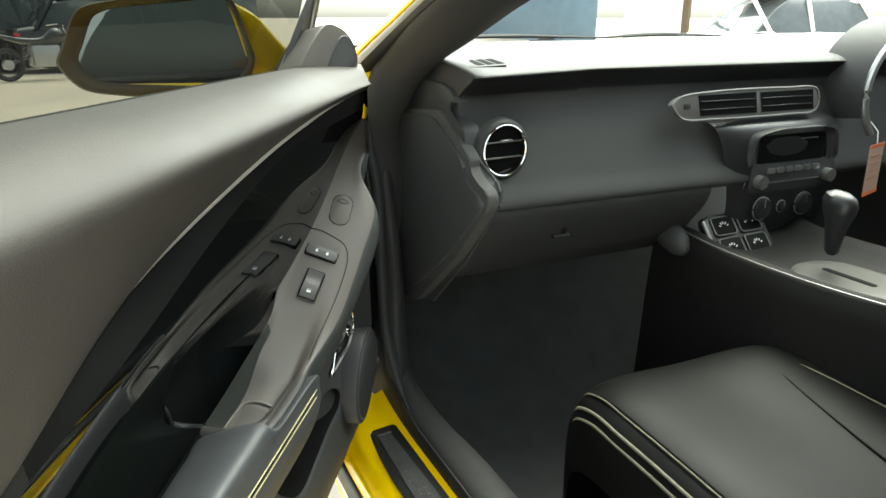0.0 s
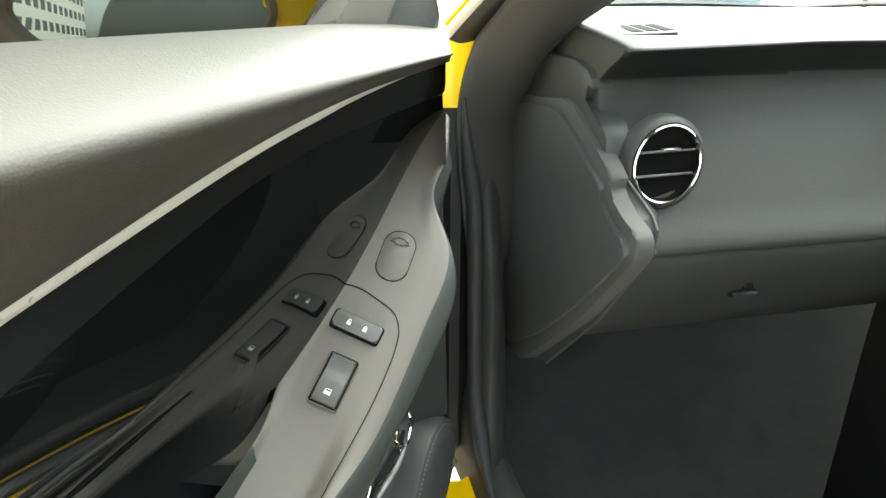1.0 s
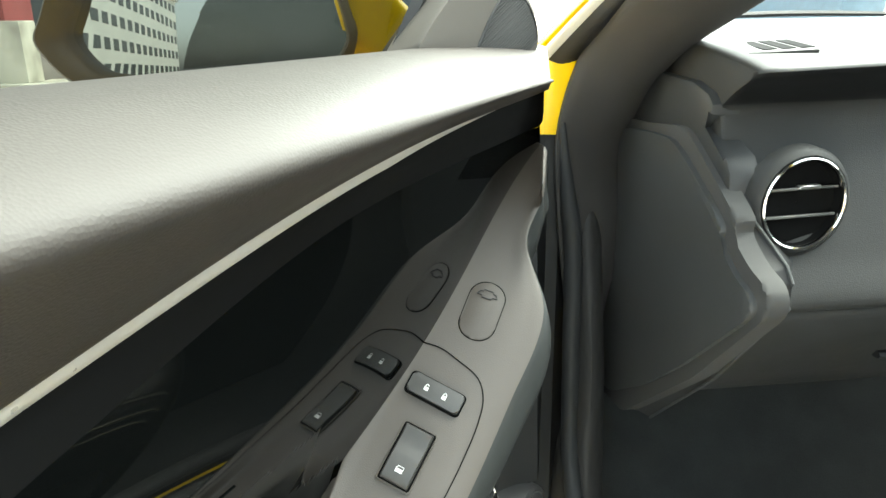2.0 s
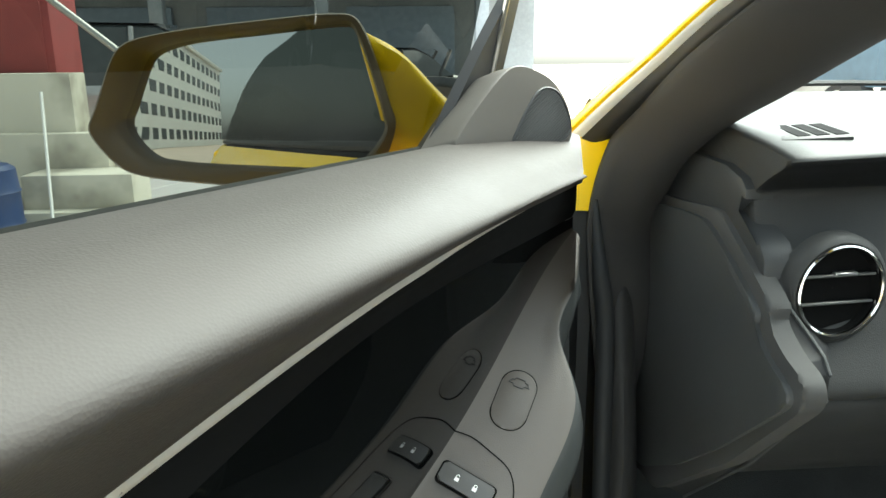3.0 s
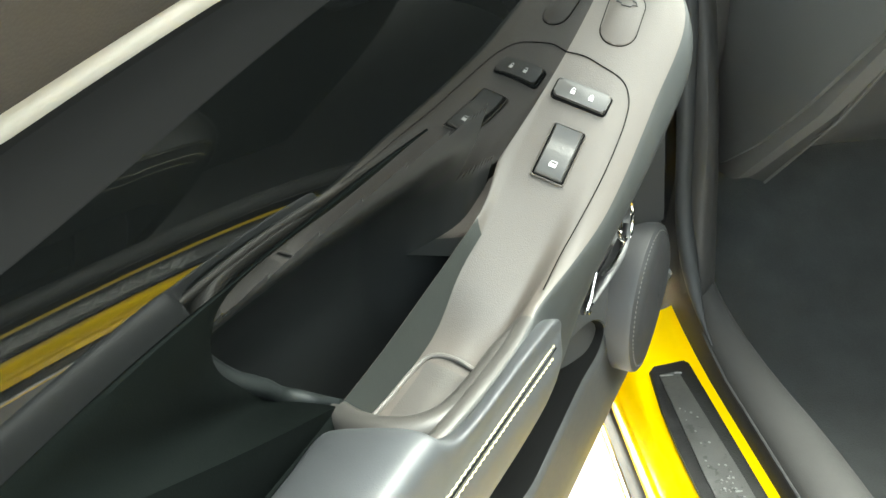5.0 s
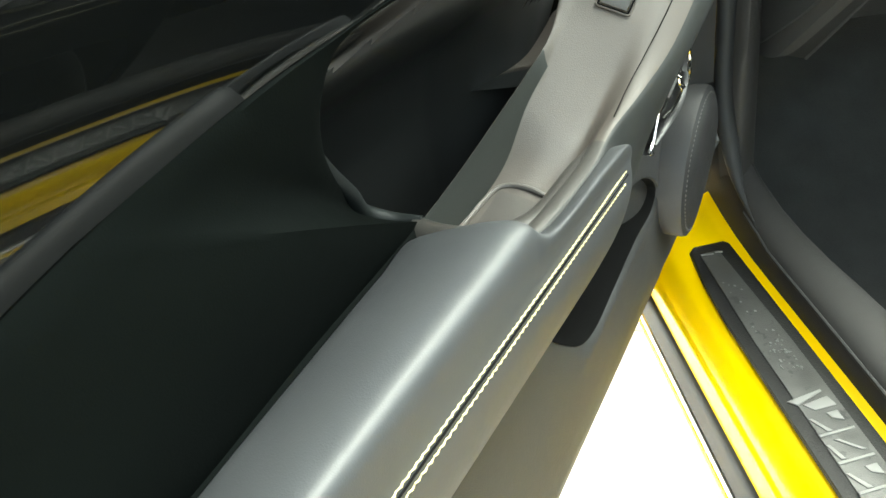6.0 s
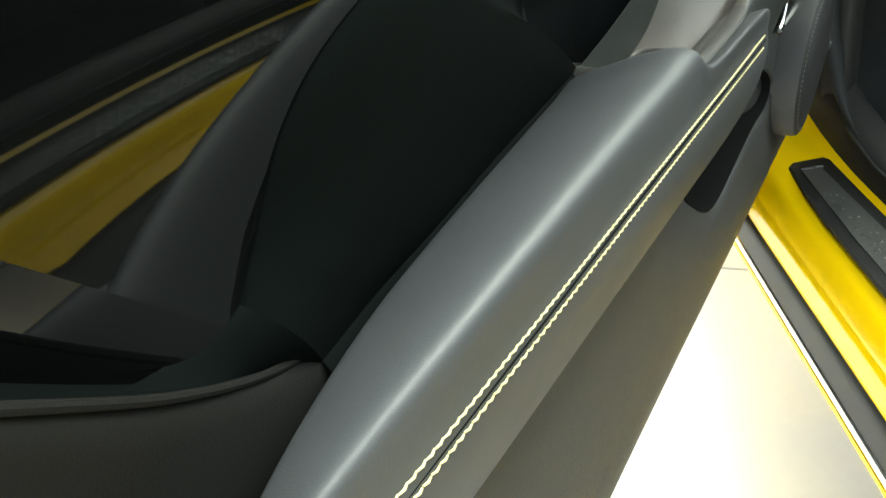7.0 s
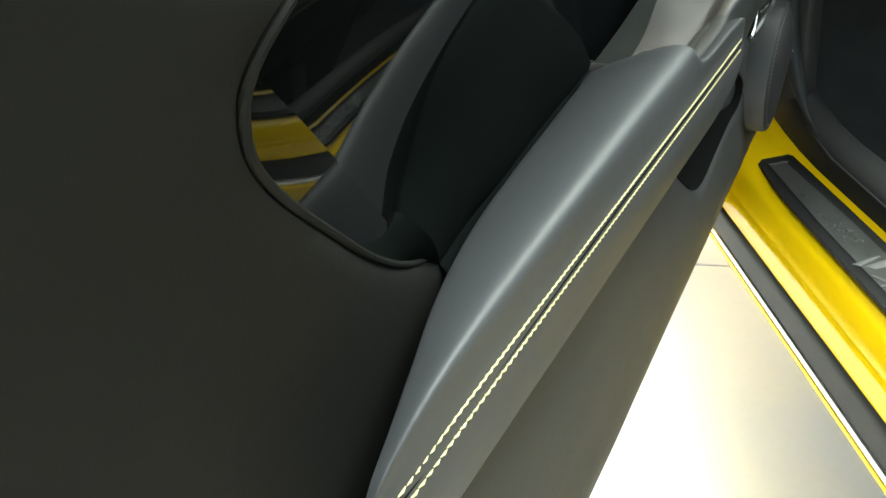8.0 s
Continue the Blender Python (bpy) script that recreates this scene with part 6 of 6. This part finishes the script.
# stair with cream side walls, rail, red cabinet, broom and blue drum
stair = thing("stair", "cream rendered stair with stepped side walls", "stair")
for x0, x1, y0, y1, z1 in ((-4.6, -2.66, 6.4, 6.7, 1.175), (-4.6, -2.4, 6.3, 6.42, 0.72), (-2.66, -2.28, 6.42, 6.8, 0.72), (-2.9, -2.1, 5.9, 6.3, 0.45), (-3.4, -1.9, 5.75, 5.9, 0.20)):
    part("side_wall", box(x0, y0, 0.0, x1, y1, z1, 0.015), CREAM, stair)
rail = thing("stair_rail", "grey pipe stair rail on the side wall", "rail")
part("pipe", tube([(-3.3, 6.55, 2.15), (-2.35, 6.55, 1.36), (-1.5, 6.5, 0.62)], 0.028, 10), STEEL, rail)
part("post", tube([(-2.30, 6.35, 0.0), (-2.30, 6.35, 1.30)], 0.022, 10), STEEL, rail)
part("post", tube([(-2.95, 6.5, 1.17), (-2.95, 6.5, 1.86)], 0.022, 10), STEEL, rail)
part("foot", box(-2.39, 6.28, 0.0, -2.21, 6.42, 0.012, 0.003, 1), STEEL, rail)
cab = thing("red_cabinet", "dark red cabinet standing behind the stair wall", "cabinet")
part("shell", box(-4.3, 6.75, 0.0, -2.90, 7.3, 1.95, 0.02), DARK_RED, cab)
part("door_panel", box(-3.62, 6.735, 0.3, -2.96, 6.751, 1.9, 0.004, 1), DARK_RED, cab)
broom = thing("broom", "pale long-handled broom leaning against the stair wall", "broom")
part("handle", tube([(-2.54, 5.53, 0.12), (-2.84, 6.29, 1.03)], 0.012, 8), WHITE_INK, broom)
part("head", loft([[(-2.54 + a * s, 5.51 + b, z) for a, b in ((-1, -0.03), (1, -0.03), (1, 0.03), (-1, 0.03))] for s, z in ((0.16, 0.0), (0.13, 0.08), (0.05, 0.14))], True, True), LEAF, broom)
drum = thing("drum", "blue plastic drum on the floor", "drum", pose(-2.93, 5.42, 0) @ Matrix.Diagonal((0.95, 0.95, 0.72, 1.0)))
part("shell", loft([[(r * math.cos(a), r * math.sin(a), z) for a in np.linspace(0, 2 * math.pi, 32, endpoint=False)] for r, z in ((0.01, 0.0), (0.22, 0.0), (0.25, 0.03), (0.25, 0.25), (0.26, 0.27), (0.25, 0.29), (0.25, 0.55), (0.26, 0.57), (0.25, 0.59), (0.24, 0.78), (0.2, 0.82), (0.01, 0.83))], True), BLUE, drum)
part("lid", loft([[(r * math.cos(a), r * math.sin(a), z) for a in np.linspace(0, 2 * math.pi, 24, endpoint=False)] for r, z in ((0.09, 0.82), (0.09, 0.86), (0.01, 0.865))], True), RUBBER, drum)

# dark hall across the yard, with columns and lintel
hall = thing("hall", "dark open parking hall across the yard", "building")
part("back_wall", box(-22, 27.5, 0, 5.0, 28.0, 6.0), SHADE, hall)
part("ceiling", box(-22, 23.0, 4.4, 5.0, 27.5, 4.9), SHADE, hall)
for x in (-17, -12, -7, -2.2, 2.6):
    part("column", box(x - 0.2, 23.2, 0, x + 0.2, 23.6, 4.4, 0.02), SHADE, hall)
for x in (-9.6, -4.6, 0.2):
    part("shutter", box(x - 1.9, 27.3, 0.1, x + 1.9, 27.5, 3.2, 0.02), material("blue_grey_shutter", (0.26, 0.33, 0.42), 0.5), hall)
post = thing("column", "pale square column beside the yard", "column")
part("shaft", box(9.35, 11.6, 0, 10.15, 12.4, 5.0, 0.03), FACADE, post)
truck = thing("truck", "blue box truck parked in the yard ahead", "truck", pose(9.0, 15.0, 0, 0, 0, 0))
part("cargo_box", box(-0.15, -1.2, 0.7, 0.75, 3.0, 3.0, 0.05), TRUCK_BLUE, truck)
part("cab", box(-0.2, 3.0, 0.5, 0.9, 4.6, 2.2, 0.15), TRUCK_BLUE, truck)
for y in (-0.6, 3.6):
    for x in (-0.1, 0.75):
        part("wheel", tube([(x - 0.12, y, 0.42), (x + 0.12, y, 0.42)], 0.42, 24), RUBBER, truck)

# pale apartment block behind, seen in the mirror
block = thing("apartment_block", "pale apartment block with rows of dark windows", "building", pose(-32.1, -55.3, 0, 0, 0, -101))
part("wall", box(-21, -11, 0, 21, 0, 15, 0.1), FACADE, block)
part("roof", box(-21.5, -11.5, 15, 21.5, 0.5, 15.6, 0.1), FACADE, block)
pane = None
for k in range(5):
    for i in range(15):
        m = pose(-19.6 + 2.8 * i, 0.04, 1.8 + 2.9 * k)
        if pane is None:
            pane = part("window", box(-0.85, -0.06, -0.7, 0.85, 0.02, 0.7, 0.02, 1), WINDOW, block, smooth=False)
            pane.matrix_basis = m
        else:
            ob = new("window", pane.data)
            ob.parent, ob.matrix_basis = block, m


def tree(x, y, h, seed):
    """A tapered trunk with limbs and a crown of many small leaf clumps."""
    rnd = random.Random(seed)
    ob = thing("tree", "leafy green tree at the edge of the yard", "tree", pose(x, y, 0), "yard trees")
    bm = tube(smooth_line([(0, 0, 0), (0.1, 0.05, h * 0.3), (0.0, 0.1, h * 0.6), (0.1, 0.0, h * 0.85)], 10), [0.22 - 0.018 * i for i in range(10)], 8)
    for i in range(7):
        a, z = rnd.uniform(0, 6.28), h * rnd.uniform(0.35, 0.7)
        tube([(0, 0.05, z), (0.8 * math.cos(a), 0.8 * math.sin(a), z + 0.6), (1.7 * math.cos(a), 1.7 * math.sin(a), z + 1.5)], [0.09, 0.06, 0.02], 6, bm)
    part("trunk", bm, BARK, ob)
    bm = bmesh.new()
    hubs = [(rnd.gauss(0, h * 0.17), rnd.gauss(0, h * 0.17), h * rnd.uniform(0.45, 1.0)) for _ in range(26)]
    for _ in range(2600):
        c = rnd.choice(hubs)
        q = Vector((c[0] + rnd.gauss(0, 0.5), c[1] + rnd.gauss(0, 0.5), c[2] + rnd.gauss(0, 0.4)))
        d = Vector((rnd.gauss(0, 1), rnd.gauss(0, 1), rnd.gauss(0, 1))).normalized()
        e = d.orthogonal().normalized()
        s = rnd.uniform(0.10, 0.2)
        bm.faces.new([bm.verts.new(q + d * s), bm.verts.new(q + e * s * 0.5), bm.verts.new(q - d * s), bm.verts.new(q - e * s * 0.5)])
    part("crown", bm, LEAF, ob, smooth=False)


for i, (x, y, h) in enumerate(((13.0, 26, 7), (21.5, 24, 7.5), (27.0, 22, 8), (31, 17, 7))):
    tree(x, y, h, i)
